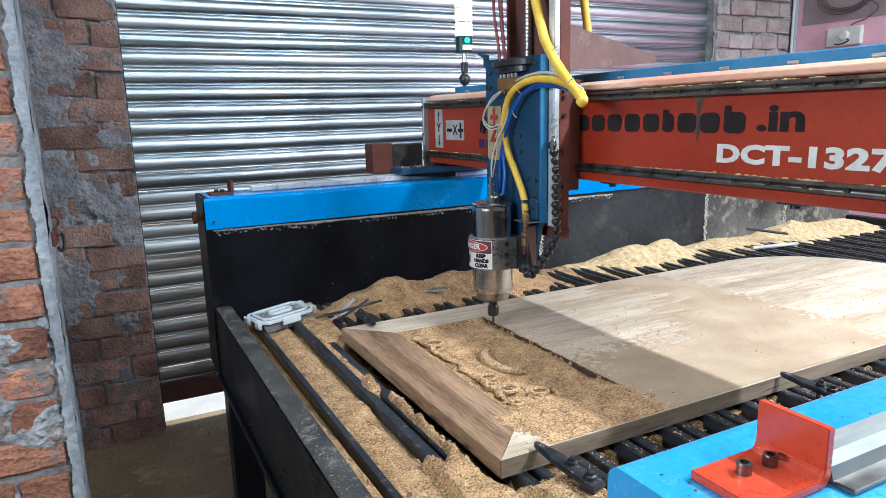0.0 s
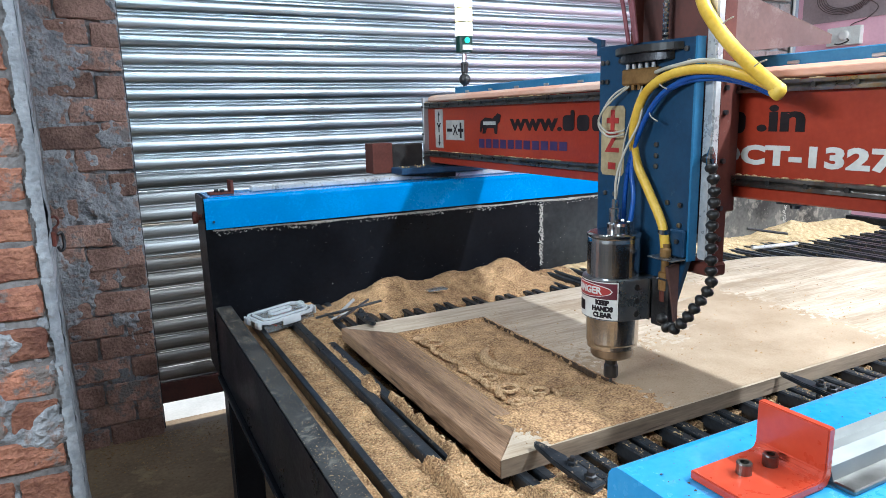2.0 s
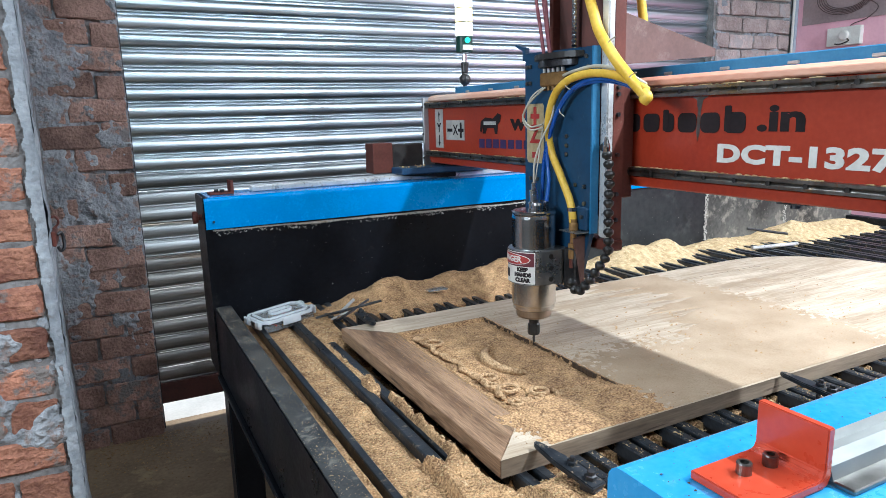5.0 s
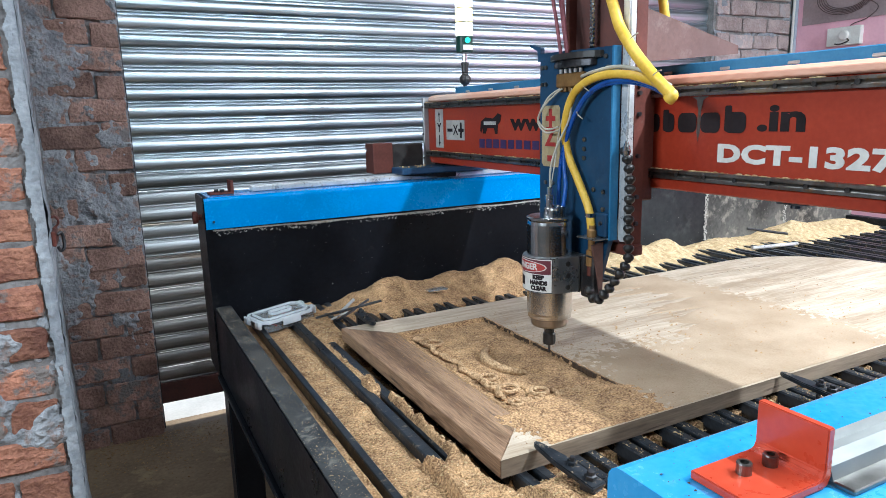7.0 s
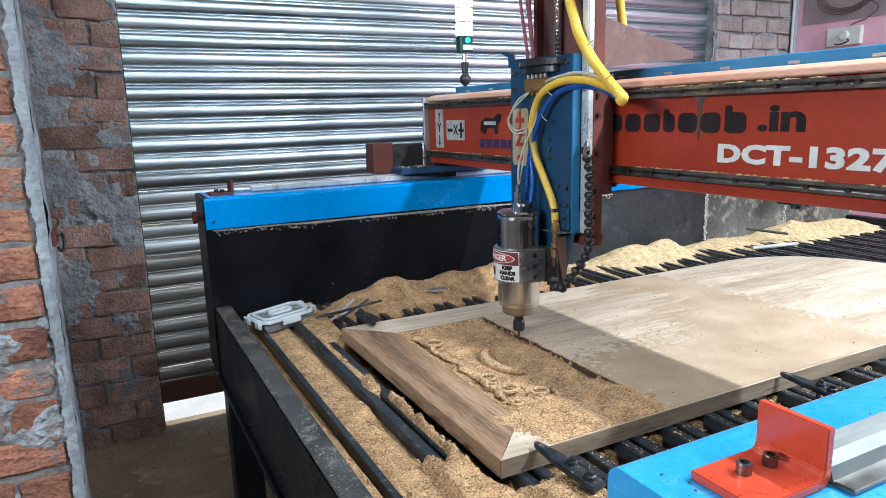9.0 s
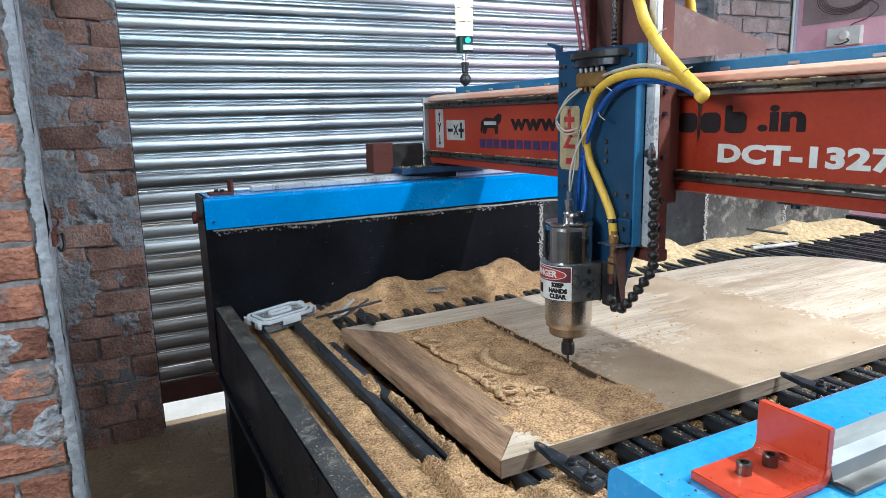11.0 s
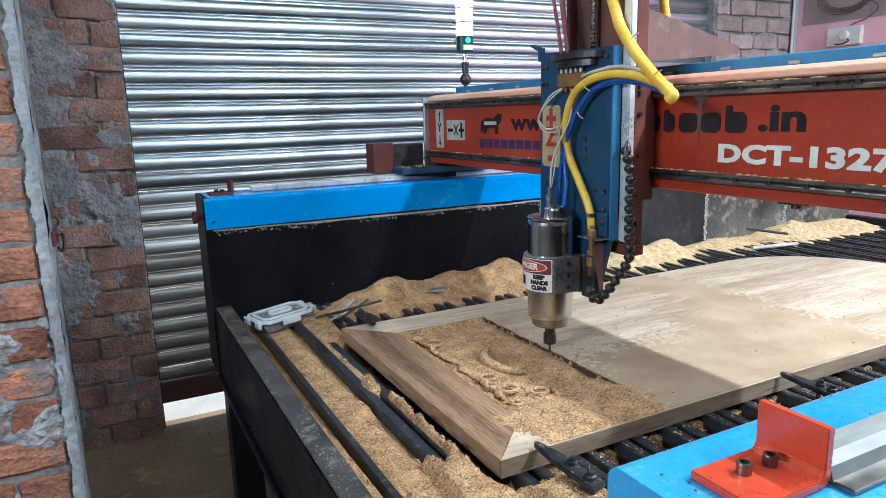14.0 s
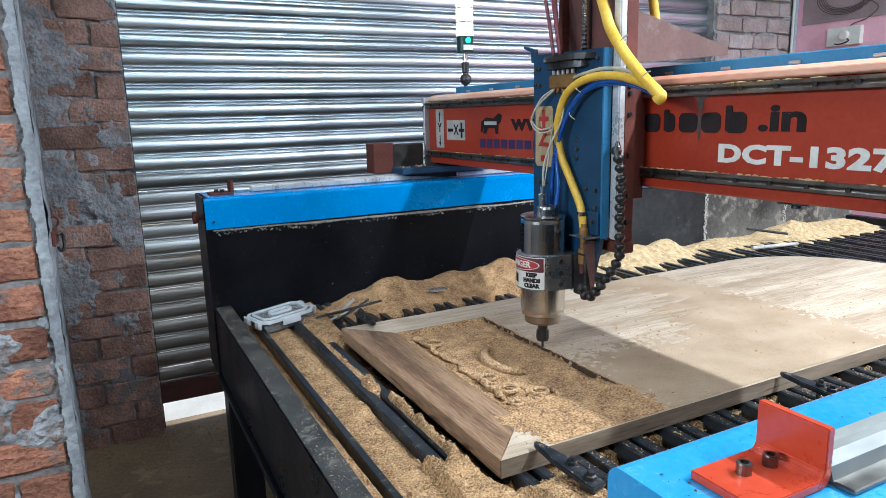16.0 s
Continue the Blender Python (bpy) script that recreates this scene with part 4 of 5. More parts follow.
part("emblem_band", box(FX - 0.0012, FX - 0.0007, 0.935, 1.010, 1.394, 1.405), LABEL, gantry)
# oil streak
part("oil_stain", prism([(0.150, 1.453), (0.138, 1.446), (0.134, 1.425), (0.136, 1.38), (0.132, 1.360), (0.127, 1.378), (0.126, 1.425), (0.121, 1.446), (0.108, 1.453)], "x", FX - 0.0003, FX - 0.00005), RAILSTEEL, gantry, "dark oily streak")

# signal tower on the beam's end
tower = part("signal_tower", lathe([(0.006, 1.529), (0.008, 1.536)] + [(0.0215 * math.sin(a), 1.557 - 0.0215 * math.cos(a)) for a in np.linspace(0.5, 2.6, 12)] + [(0.010, 1.580), (0.0125, 1.583), (0.0125, 1.607), (0.0145, 1.610), (0.0145, 1.618)], 20, Matrix.Translation((0.697, 1.345, 0))), RUBBER, gantry, "black swivel foot of the signal tower", smooth=False)
part("stem", rod((0.697, 1.345, 1.615), (0.697, 1.345, 1.648), 0.009), STEEL, tower)
AXIS = Matrix.Translation((0.697, 1.345, 0))
DARKGREEN = mat("dark_green_plastic", (0.004, 0.03, 0.022), (0.01, 0.05, 0.038), 0.3, 0, 20, 150, 0.02)
part("tower_base", lathe([(0.028, 1.652), (0.031, 1.655), (0.031, 1.708), (0.030, 1.711)], 24, AXIS), DARKGREEN, tower, "dark green tower base")
part("tower_sticker", box(0.672, 0.712, 1.3095, 1.3125, 1.660, 1.678), WHITE, tower)
part("green_light", rod((0.693, 1.3145, 1.694), (0.692, 1.3105, 1.694), 0.010, 16), LAMP_GREEN, tower, "lit green lamp")
z = 1.711
for m in (LAMP_WHITE, LAMP_AMBER, LAMP_WHITE, LAMP_AMBER, LAMP_AMBER):
    part("lens", lathe([(0.030, z), (0.0315, z + 0.002), (0.0315, z + 0.046), (0.030, z + 0.0475)], 24, AXIS), m, tower)
    part("lens_ring", lathe([(0.0305, z + 0.0475), (0.0305, z + 0.050)], 24, AXIS), INK, tower)
    z += 0.050
part("tower_cap", lathe([(0.031, z), (0.031, z + 0.012), (0.026, z + 0.018)], 24, AXIS), RUBBER, tower)

# ======== the z carriage, riding along the beam ========
# its own space: x and y from the tool axis, z from the collet
HX, HZ = 0.389, 0.880
carriage = group_at("carriage", pose(HX, 0.654, HZ), "red oxide steel column with linear rails and gusset", "machine carriage")
for y0, y1 in ((-0.165, -0.150), (0.062, 0.077)):
    part("side_plate", prism([(0.100, 0.240), (0.100, 1.5), (0.132, 1.5), (0.132, 0.250), (0.126, 0.240)], "y", y0, y1, 0.001), OXIDE, carriage, "red oxide painted column side")
# darker oxide than the side plates puts the channel's shade into the paint
part("back_plate", box(0.121, 0.1315, -0.150, 0.062, 0.30, 1.5), OXIDE_BAR_SHADE, carriage, "column back with its shade painted dark")
part("foot", box(0.092, 0.134, -0.172, 0.08, 0.226, 0.252, 0.004), OXIDE, carriage, "rusty red foot block")
for y in (-0.168,):
    part("guide_rail", prism([(y, 0.26), (y, 1.5), (y + 0.024, 1.5), (y + 0.024, 0.26)], "x", 0.080, 0.099, 0.003), BRIGHT, carriage, "bright steel guide rail")
part("saddle", box(0.132, 0.186, -0.14, 0.11, 0.345, 0.63, 0.003), OXIDE, carriage)
for z in (0.385, 0.585):
    for y in (-0.12, 0.04):
        part("rail_carriage", box(0.164, 0.1885, y, y + 0.06, z - 0.012, z + 0.022, 0.003), ALU, carriage)
part("gusset", prism([(0.1325, 0.650), (0.1325, 0.762), (0.422, 0.690), (0.422, 0.672)], "y", -0.158, -0.150), GUSSET, carriage, "red oxide gusset plate")
part("gusset_flange", prism([(0.150, 0.7575), (0.422, 0.690), (0.422, 0.686), (0.150, 0.7535)], "y", -0.150, -0.10), OXIDE, carriage)
screw = [(0.0075 + 0.0022 * (k % 2), 0.64 + 0.005 * k) for k in range(170)]
part("ball_screw", lathe(screw, 16, Matrix.Translation((0.105, -0.020, 0))), STEEL, carriage, "steel ball screw")
for z in (0.36, 0.45, 0.54, 0.585, 0.60, 0.30):
    part("bolt", rod((0.112, -0.165, z), (0.112, -0.171, z), 0.005, 10), IRON, carriage)
for k, (dx, dy) in enumerate(((0.0, 0.03), (0.012, 0.018), (0.006, 0.0))):
    part("motor_wire", hose([(0.045 + dx, 0.004 + 0.6 * dy, 0.680), (0.050 + dx, 0.024 + 0.7 * dy, 0.75), (0.062 + dx, 0.052 + dy, 0.84), (0.085, 0.09 + dy, 1.0), (0.10, 0.12 + dy, 1.4)], 0.0042, 8, 6), REDWIRE, carriage, smooth=True)
# thick yellow conduit from the loop up to the top of the column
part("conduit", hose([(0.042, -0.318, 0.566), (0.043, -0.326, 0.574), (0.045, -0.316, 0.581), (0.05, -0.269, 0.614), (0.056, -0.21, 0.663), (0.06, -0.16, 0.717), (0.064, -0.137, 0.756), (0.067, -0.116, 0.797), (0.07, -0.097, 0.849), (0.073, -0.074, 0.974), (0.080, -0.02, 1.3)], 0.0118, 14, 8), YELLOW, carriage, "thick yellow corrugated conduit", smooth=True)
part("conduit", hose([(0.206, -0.125, 0.66), (0.213, -0.135, 0.72), (0.206, -0.128, 0.80), (0.19, -0.09, 1.1)], 0.0105, 12, 8), YELLOW, carriage, smooth=True)
part("cable", hose([(0.160, -0.12, 0.75), (0.20, -0.125, 0.73), (0.22, -0.13, 0.68), (0.21, -0.12, 0.66)], 0.003, 8, 8), WHITEWIRE, carriage, smooth=True)
for p in ((0.044, -0.281, 0.614), (0.054, -0.205, 0.690)):
    part("cable_tie", hose([(p[0] - 0.013, p[1] - 0.006, p[2]), (p[0] - 0.014, p[1] - 0.016, p[2] + 0.005), (p[0] - 0.018, p[1] - 0.032, p[2] + 0.008)], 0.0012, 6, 3), WHITEWIRE, carriage)

# ======== the spindle head ========
head = group_at("spindle_head", pose(HX, 0.654, HZ), "blue mounting plate carrying a steel router spindle and hoses", "spindle")
plate = part("mounting_plate", prism([(0.128, 0.150), (0.128, 0.690), (-0.139, 0.684), (-0.139, 0.262), (-0.130, 0.235), (-0.100, 0.139), (-0.02, 0.135)], "x", 0.0615, 0.0745, 0.0012), BLUE_DULL, head, "dusty blue steel plate")
part("edge_strip", box(0.058, 0.079, -0.1440, -0.1392, 0.262, 0.684), TRAYBLUE, head, "blue plate edge")
part("plate_hook", prism([(0.127, 0.672), (0.127, 0.705), (0.142, 0.708), (0.172, 0.716), (0.172, 0.711), (0.140, 0.698), (0.138, 0.672)], "x", 0.0615, 0.0745), BLUE_DULL, head)
for y, z in ((0.115, 0.655), (0.10, 0.655), (0.115, 0.615), (0.10, 0.615), (-0.085, 0.668), (-0.118, 0.664), (-0.125, 0.64), (-0.05, 0.485), (-0.05, 0.463), (-0.05, 0.442), (0.10, 0.375), (0.07, 0.375), (-0.085, 0.372), (-0.118, 0.370), (-0.118, 0.33), (0.06, 0.655)):
    part("bolt", lathe([(0.0052, 0), (0.0052, 0.0045), (0.003, 0.0048)], 10, Matrix.Translation((0.0612, y, z)) @ Matrix.Rotation(radians(-90), 4, "Y")), RAILSTEEL, plate)
part("lower_gusset", prism([(0.060, 0.135), (0.060, 0.255), (0.030, 0.250), (0.052, 0.135)], "y", -0.122, -0.114), GUSSET, head, "dusty brown bracket plate")

# spindle: turned body, lower nose, collet nut, cutter
spindle = part("spindle", lathe([(0.046, 0.058), (0.0525, 0.061), (0.053, 0.070), (0.0545, 0.074), (0.0545, 0.290), (0.0535, 0.297), (0.051, 0.300)], 48), STEEL, head, "polished steel spindle body", smooth=False)
part("nose", lathe([(0.036, 0.036), (0.0425, 0.039), (0.0445, 0.043), (0.0445, 0.0585)], 40), STEEL_DUSTY, spindle, "dusty brown nose ring")
part("top_cap", lathe([(0.052, 0.300), (0.0555, 0.301), (0.0555, 0.305), (0.051, 0.308), (0.012, 0.3085)], 48), STEEL, spindle, "bright cap ring")
part("collet_nut", lathe([(0.010, 0.040), (0.0125, 0.037), (0.0125, 0.018), (0.0155, 0.014), (0.0160, -0.006), (0.0145, -0.012), (0.009, -0.013)], 12), RUBBER, spindle, "black collet nut")
part("cutter", lathe([(0.0032, -0.012), (0.0032, -0.022), (0.0030, -0.032), (0.0012, -0.036)], 8), IRON, spindle, "steel engraving cutter")
# clamp round the spindle
b = bmesh.new()
ring = [(0.0525 * math.cos(a), 0.0525 * math.sin(a)) for a in np.linspace(0, 2 * math.pi, 49)[:-1]]
outer = [(0.0640 * math.cos(a), 0.0640 * math.sin(a)) for a in np.linspace(radians(60), radians(264), 33)]
out = outer + [(0.0, -0.0655), (0.0612, -0.0735), (0.0612, 0.074), (0.050, 0.074)]
clamp = part("clamp", prism(out, "z", 0.131, 0.216, 0.0015), SATIN, head, "grey cast clamp with side bolts")
for y in (-0.066,):
    for z in (0.145, 0.173, 0.201):
        part("clamp_bolt", rod((0.004, -0.060, z), (0.004, -0.0672, z), 0.0062, 12), RUBBER, clamp)
part("clamp_slot", box(0.032, 0.0345, -0.0735, -0.060, 0.130, 0.2165), RUBBER, clamp)
part("clamp_arm", box(0.0346, 0.0612, -0.118, -0.0735, 0.122, 0.222, 0.003), IRON, head, "dark iron clamp arm")


# warning sticker wrapped on the clamp
def wrapped(a0, a1, z0, z1, r, material, name, parent, n=20, cap=None):
    b = bmesh.new()
    cols = []
    for k in range(n + 1):
        a = radians(a0 + (a1 - a0) * k / n)
        lo, hi = (z0, z1) if cap is None else cap(k / n, z0, z1)
        cols.append([b.verts.new((q * math.cos(a), q * math.sin(a), z)) for q in (r - 0.0004, r) for z in (lo, hi)])
    for a, c in zip(cols, cols[1:]):
        b.faces.new((a[2], c[2], c[3], a[3]))
        b.faces.new((a[0], a[1], c[1], c[0]))
        b.faces.new((a[1], a[3], c[3], c[1]))
        b.faces.new((a[0], c[0], c[2], a[2]))
    return part(name, b, material, parent)


def wrap_text(body, size, ang, z, r, material, parent, bold):
    ob = lettering(body, size, Matrix.Identity(4), material, parent, bold)
    for v in ob.data.vertices:
        a = radians(ang) + v.co.x / r
        h = v.co.z
        v.co = ((r + h) * math.cos(a), (r + h) * math.sin(a), z + v.co.y)
    return ob


st = wrapped(102, 239.5, 0.1325, 0.2140, 0.0645, INK, "warning_sticker", head)
wrapped(104, 238, 0.134, 0.2125, 0.0648, WHITE, "sticker_face", st)
wrapped(106, 236, 0.177, 0.2105, 0.0651, MAROON, "sticker_band", st)


def oval(t, z0, z1):
    m, h = (z0 + z1) / 2, (z1 - z0) / 2
    s = math.sqrt(max(0.0, 1 - (2 * t - 1) ** 2))
    return m - h * s - 0.0002, m + h * s + 0.0002


wrapped(108, 228, 0.1795, 0.2080, 0.0655, WHITE, "sticker_oval", st, 28, oval)
wrapped(110, 226, 0.1810, 0.2065, 0.0658, INK_RED, "sticker_oval", st, 28, oval)
wrap_text("DANGER", 0.0205, 172, 0.1937, 0.0662, WHITE, st, 0.0006)
wrap_text("KEEP\nHANDS\nCLEAR", 0.0132, 209, 0.156, 0.0651, INK, st, 0.0011)
wrapped(145, 170, 0.145, 0.167, 0.0651, INK, "sticker_pictogram", st, 10)

# connector and water tubes on top of the spindle
part("connector", lathe([(0.015, 0.306), (0.015, 0.324), (0.011, 0.328), (0.011, 0.346), (0.012, 0.347), (0.012, 0.356), (0.0075, 0.358), (0.0075, 0.374), (0.004, 0.376)], 16), STEEL, head, "threaded steel cable connector")
part("connector_cap", lathe([(0.014, 0.3072), (0.014, 0.324), (0.012, 0.330)], 16, Matrix.Translation((-0.012, -0.030, 0))), STEEL, head)
part("connector_wire", hose([(0.0, 0.0, 0.372), (0.0, -0.002, 0.42), (0.01, -0.012, 0.47), (0.03, -0.03, 0.53), (0.035, -0.035, 0.58)], 0.0026, 8, 8), WHITEWIRE, head, smooth=True)
for p in (((0.026, 0.002, 0.318), (0.029, 0.003, 0.387), (0.031, -0.008, 0.458), (0.037, -0.045, 0.545), (0.04, -0.09, 0.59), (0.05, -0.15, 0.611), (0.055, -0.22, 0.606), (0.055, -0.28, 0.588), (0.050, -0.318, 0.574)),
          ((0.020, -0.022, 0.318), (0.028, -0.023, 0.378), (0.031, -0.012, 0.435), (0.034, -0.020, 0.50), (0.040, -0.062, 0.565), (0.045, -0.11, 0.598), (0.060, -0.17, 0.607), (0.064, -0.24, 0.596), (0.062, -0.29, 0.578), (0.055, -0.32, 0.568))):
    part("water_tube", hose(p, 0.0052, 10, 8), BLUEHOSE, head, "blue water tube", smooth=True)
    part("tube_nut", lathe([(0.007, 0.3060), (0.007, 0.329), (0.0045, 0.331)], 6, Matrix.Translation((p[0][0], p[0][1], 0))), STEEL, head)
yh = [(0.041, -0.101, 0.285), (0.041, -0.091, 0.330), (0.041, -0.053, 0.391), (0.039, -0.019, 0.446), (0.033, -0.012, 0.498), (0.031, -0.020, 0.543), (0.031, -0.044, 0.586), (0.033, -0.087, 0.612), (0.041, -0.140, 0.623), (0.048, -0.200, 0.620), (0.052, -0.255, 0.606), (0.050, -0.300, 0.590), (0.046, -0.320, 0.580)]
part("yellow_hose", hose(yh, 0.0092, 12, 8), YELLOW, head, "yellow air hose", smooth=True)
part("pale_cable", hose([(0.045, -0.055, 0.625), (0.04, -0.10, 0.632), (0.046, -0.17, 0.638), (0.052, -0.24, 0.624), (0.050, -0.315, 0.592)], 0.004, 8, 8), WHITEWIRE, head, smooth=True)
for z0 in (0.0, 0.008):
    part("thin_wire", hose([(0.048, 0.020 + z0, 0.602), (0.038, 0.060, 0.575 + z0), (0.032, 0.088, 0.545), (0.032, 0.092, 0.520 + z0), (0.036, 0.066, 0.500 + z0), (0.042, 0.025, 0.505 + z0)], 0.0024, 8, 8), WHITEWIRE, head, "loop of pale wire", smooth=True)
part("sense_wire", hose([(0.045, -0.02, 0.60), (0.037, -0.010, 0.56), (0.032, 0.010, 0.50), (0.022, 0.012, 0.43), (0.004, 0.002, 0.374)], 0.0016, 8, 8), WHITEWIRE, head, smooth=True)
for p in ((0.033, -0.075, 0.607), (0.035, -0.052, 0.548)):
    part("cable_tie", hose([p, (p[0] - 0.006, p[1] - 0.012, p[2] - 0.008), (p[0] - 0.008, p[1] - 0.030, p[2] - 0.016)], 0.0013, 6, 3), WHITEWIRE, head)

# terminal block, motor shelf, axis label
term = part("terminal_block", box(0.046, 0.0605, -0.058, 0.043, 0.604, 0.636, 0.003), BRASS, head, "brown terminal block")
for k in range(5):
    part("terminal_screw", rod((0.052, 0.030 - 0.018 * k, 0.636), (0.052, 0.030 - 0.018 * k, 0.646), 0.0042, 10), BRIGHT, term)
    if k != 3:
        part("terminal_screw", box(0.048, 0.056, 0.026 - 0.018 * k, 0.034 - 0.018 * k, 0.594, 0.604, 0.001), BRASS, term)
shelf = [(0.0612, 0.070), (0.0612, -0.110)] + [(0.0612 - 0.042 * math.sin(a), -0.02 - 0.088 * math.cos(a)) for a in np.linspace(0.25, math.pi - 0.25, 14)]
part("motor_shelf", prism(shelf, "z", 0.664, 0.678, 0.001), RUBBER, head, "black motor shelf")
part("motor_shelf_rib", prism([(u * 0.75 + 0.0153, v * 0.8) for u, v in shelf], "z", 0.648, 0.664, 0.001), IRON, head)
lab = part("axis_label", prism([(0.050, 0.415), (0.110, 0.415), (0.117, 0.424), (0.117, 0.556), (0.110, 0.564), (0.050, 0.564), (0.044, 0.556), (0.044, 0.424)], "x", 0.0600, 0.0613), CREAM, head, "cream axis label with red signs")
lettering("Z", 0.062, face_x(0.0594, 0.081, 0.486), INK_RED, lab, 0.0022)
part("plus", prism([(0.062, 0.527), (0.062, 0.539), (0.075, 0.539), (0.075, 0.556), (0.087, 0.556), (0.087, 0.539), (0.100, 0.539), (0.100, 0.527), (0.087, 0.527), (0.087, 0.512), (0.075, 0.512), (0.075, 0.527)], "x", 0.0590, 0.0598), INK_RED, lab)
part("minus", box(0.0590, 0.0598, 0.069, 0.093, 0.428, 0.443), INK_RED, lab)

# air fitting on a small shelf
part("hose_shelf", box(0.020, 0.0612, -0.140, -0.074, 0.264, 0.267, 0.001), SATIN, head, "thin steel hose shelf")
part("hose_tab", box(0.050, 0.060, -0.139, -0.098, 0.268, 0.322, 0.003), BLUE_DULL, head)
part("tab_bolt", rod((0.050, -0.124, 0.300), (0.044, -0.124, 0.300), 0.0045, 8), IRON, head)
fit = part("air_fitting", lathe([(0.0075, 0.176), (0.009, 0.18), (0.009, 0.198), (0.012, 0.20), (0.012, 0.235), (0.008, 0.237), (0.008, 0.262), (0.011, 0.269), (0.011, 0.282), (0.0085, 0.286), (0.0085, 0.294)], 14, Matrix.Translation((0.041, -0.103, 0))), BRASS, head, "brass air fitting")
part("valve", lathe([(0.0085, 0.176), (0.009, 0.178), (0.009, 0.197), (0.0085, 0.199)], 14, Matrix.Translation((0.0405, -0.103, 0))), OXIDE, fit, "dull red valve ring")
part("valve_lever", box(0.026, 0.030, -0.122, -0.100, 0.222, 0.226, 0.001), IRON, fit)
part("hose_clip", lathe([(0.0115, 0.312), (0.0115, 0.321)], 14, Matrix.Translation((0.041, -0.096, 0))), STEEL, head)

# jointed coolant line: one knuckle after another
path = smooth_path([(0.081, -0.160, 0.462), (0.081, -0.170, 0.441), (0.081, -0.179, 0.400), (0.081, -0.178, 0.335), (0.080, -0.180, 0.292), (0.078, -0.184, 0.248), (0.070, -0.192, 0.226), (0.061, -0.188, 0.206), (0.051, -0.178, 0.184), (0.041, -0.168, 0.161), (0.033, -0.156, 0.142), (0.031, -0.136, 0.126), (0.031, -0.118, 0.132), (0.031, -0.108, 0.147)], 12)
line = part("coolant_line", rod((0.079, -0.168, 0.441), (0.079, -0.168, 0.470), 0.008), STEEL, head, "black jointed coolant line")
knuckle = mesh_of(lathe([(0.0060, -0.010), (0.0070, -0.007), (0.0105, -0.004), (0.0122, 0.000), (0.0118, 0.004), (0.0095, 0.007), (0.0070, 0.009)], 14), "knuckle", RUBBER, True)
acc, first = 0.0, True
for a, c in zip(path, path[1:]):
    acc += (c - a).length
    if acc > 0.0195 or first:
        k = part("knuckle", knuckle, None, line)
        k.matrix_basis = Matrix.Translation(c) @ (a - c).to_track_quat("Z", "Y").to_matrix().to_4x4()
        acc, first = 0.0, False
part("nozzle", lathe([(0.008, 0.0), (0.0095, 0.01), (0.0075, 0.018), (0.003, 0.032)], 12, Matrix.Translation((0.079, -0.168, 0.452))), STEEL, line)

# ======== loose things on the bed ========
# clear box of cutters on the end beam and dust
obox = group_at("organiser_box", pose(-0.105, 1.105, 0.812, 0, -3, 16), "clear plastic organiser box full of small cutters", "box")
tub = part("tub", box(-0.082, 0.082, -0.055, 0.055, 0.0, 0.0015), CLEAR, obox, "clear plastic tub")
for a in ((-0.082, 0.082, -0.055, -0.0535), (-0.082, 0.082, 0.0535, 0.055), (-0.082, -0.0805, -0.0534, 0.0534), (0.0805, 0.082, -0.0534, 0.0534)):
    part("side", box(*a, 0.0016, 0.031), CLEAR, tub)
for x in (-0.03, 0.025):
    part("divider", box(x, x + 0.0012, -0.0533, 0.0533, 0.0016, 0.028), CLEAR, tub)
def cut_corner(hx, hy, c):
    return [(-hx + c, -hy), (hx - c, -hy), (hx, -hy + c), (hx, hy - c), (hx - c, hy), (-hx + c, hy), (-hx, hy - c), (-hx, -hy + c)]


lid = part("lid", prism(cut_corner(0.084, 0.057, 0.016), "z", 0.0340, 0.0362, 0.0008), CLEAR, obox, "clear lid with whitened frosted rim")


def frame_ring(hx, hy, c, w, z0, z1):
    b = bmesh.new()
    outer, inner = cut_corner(hx, hy, c), cut_corner(hx - w, hy - w, c * 0.8)
    rings = [[b.verts.new((u, v, z)) for u, v in o] for o, z in ((outer, z0), (outer, z1), (inner, z1), (inner, z0))]
    for k in range(4):
        p, q = rings[k], rings[(k + 1) % 4]
        for i in range(8):
            b.faces.new((p[i], p[(i + 1) % 8], q[(i + 1) % 8], q[i]))
    return b


part("rim", frame_ring(0.090, 0.063, 0.018, 0.007, 0.0275, 0.0365), FROST, lid, "frosted lid rim with highlights in its white")
part("rim", frame_ring(0.076, 0.049, 0.014, 0.003, 0.0362, 0.0420), FROST, lid)
part("handle_ridge", frame_ring(0.036, 0.017, 0.008, 0.003, 0.0362, 0.0440), FROST, lid)
for y in (-0.034, 0.034):
    part("latch", prism([(-0.100, y - 0.012), (-0.092, y - 0.018), (-0.092, y + 0.018), (-0.100, y + 0.012)], "z", 0.014, 0.038, 0.002), FROST, obox)
    part("latch", prism([(0.100, y - 0.012), (0.092, y - 0.018), (0.092, y + 0.018), (0.100, y + 0.012)], "z", 0.014, 0.038, 0.002), FROST, obox)
part("latch", box(-0.030, 0.030, -0.071, -0.0635, 0.014, 0.038, 0.002), FROST, obox)
rr = random.Random(21)
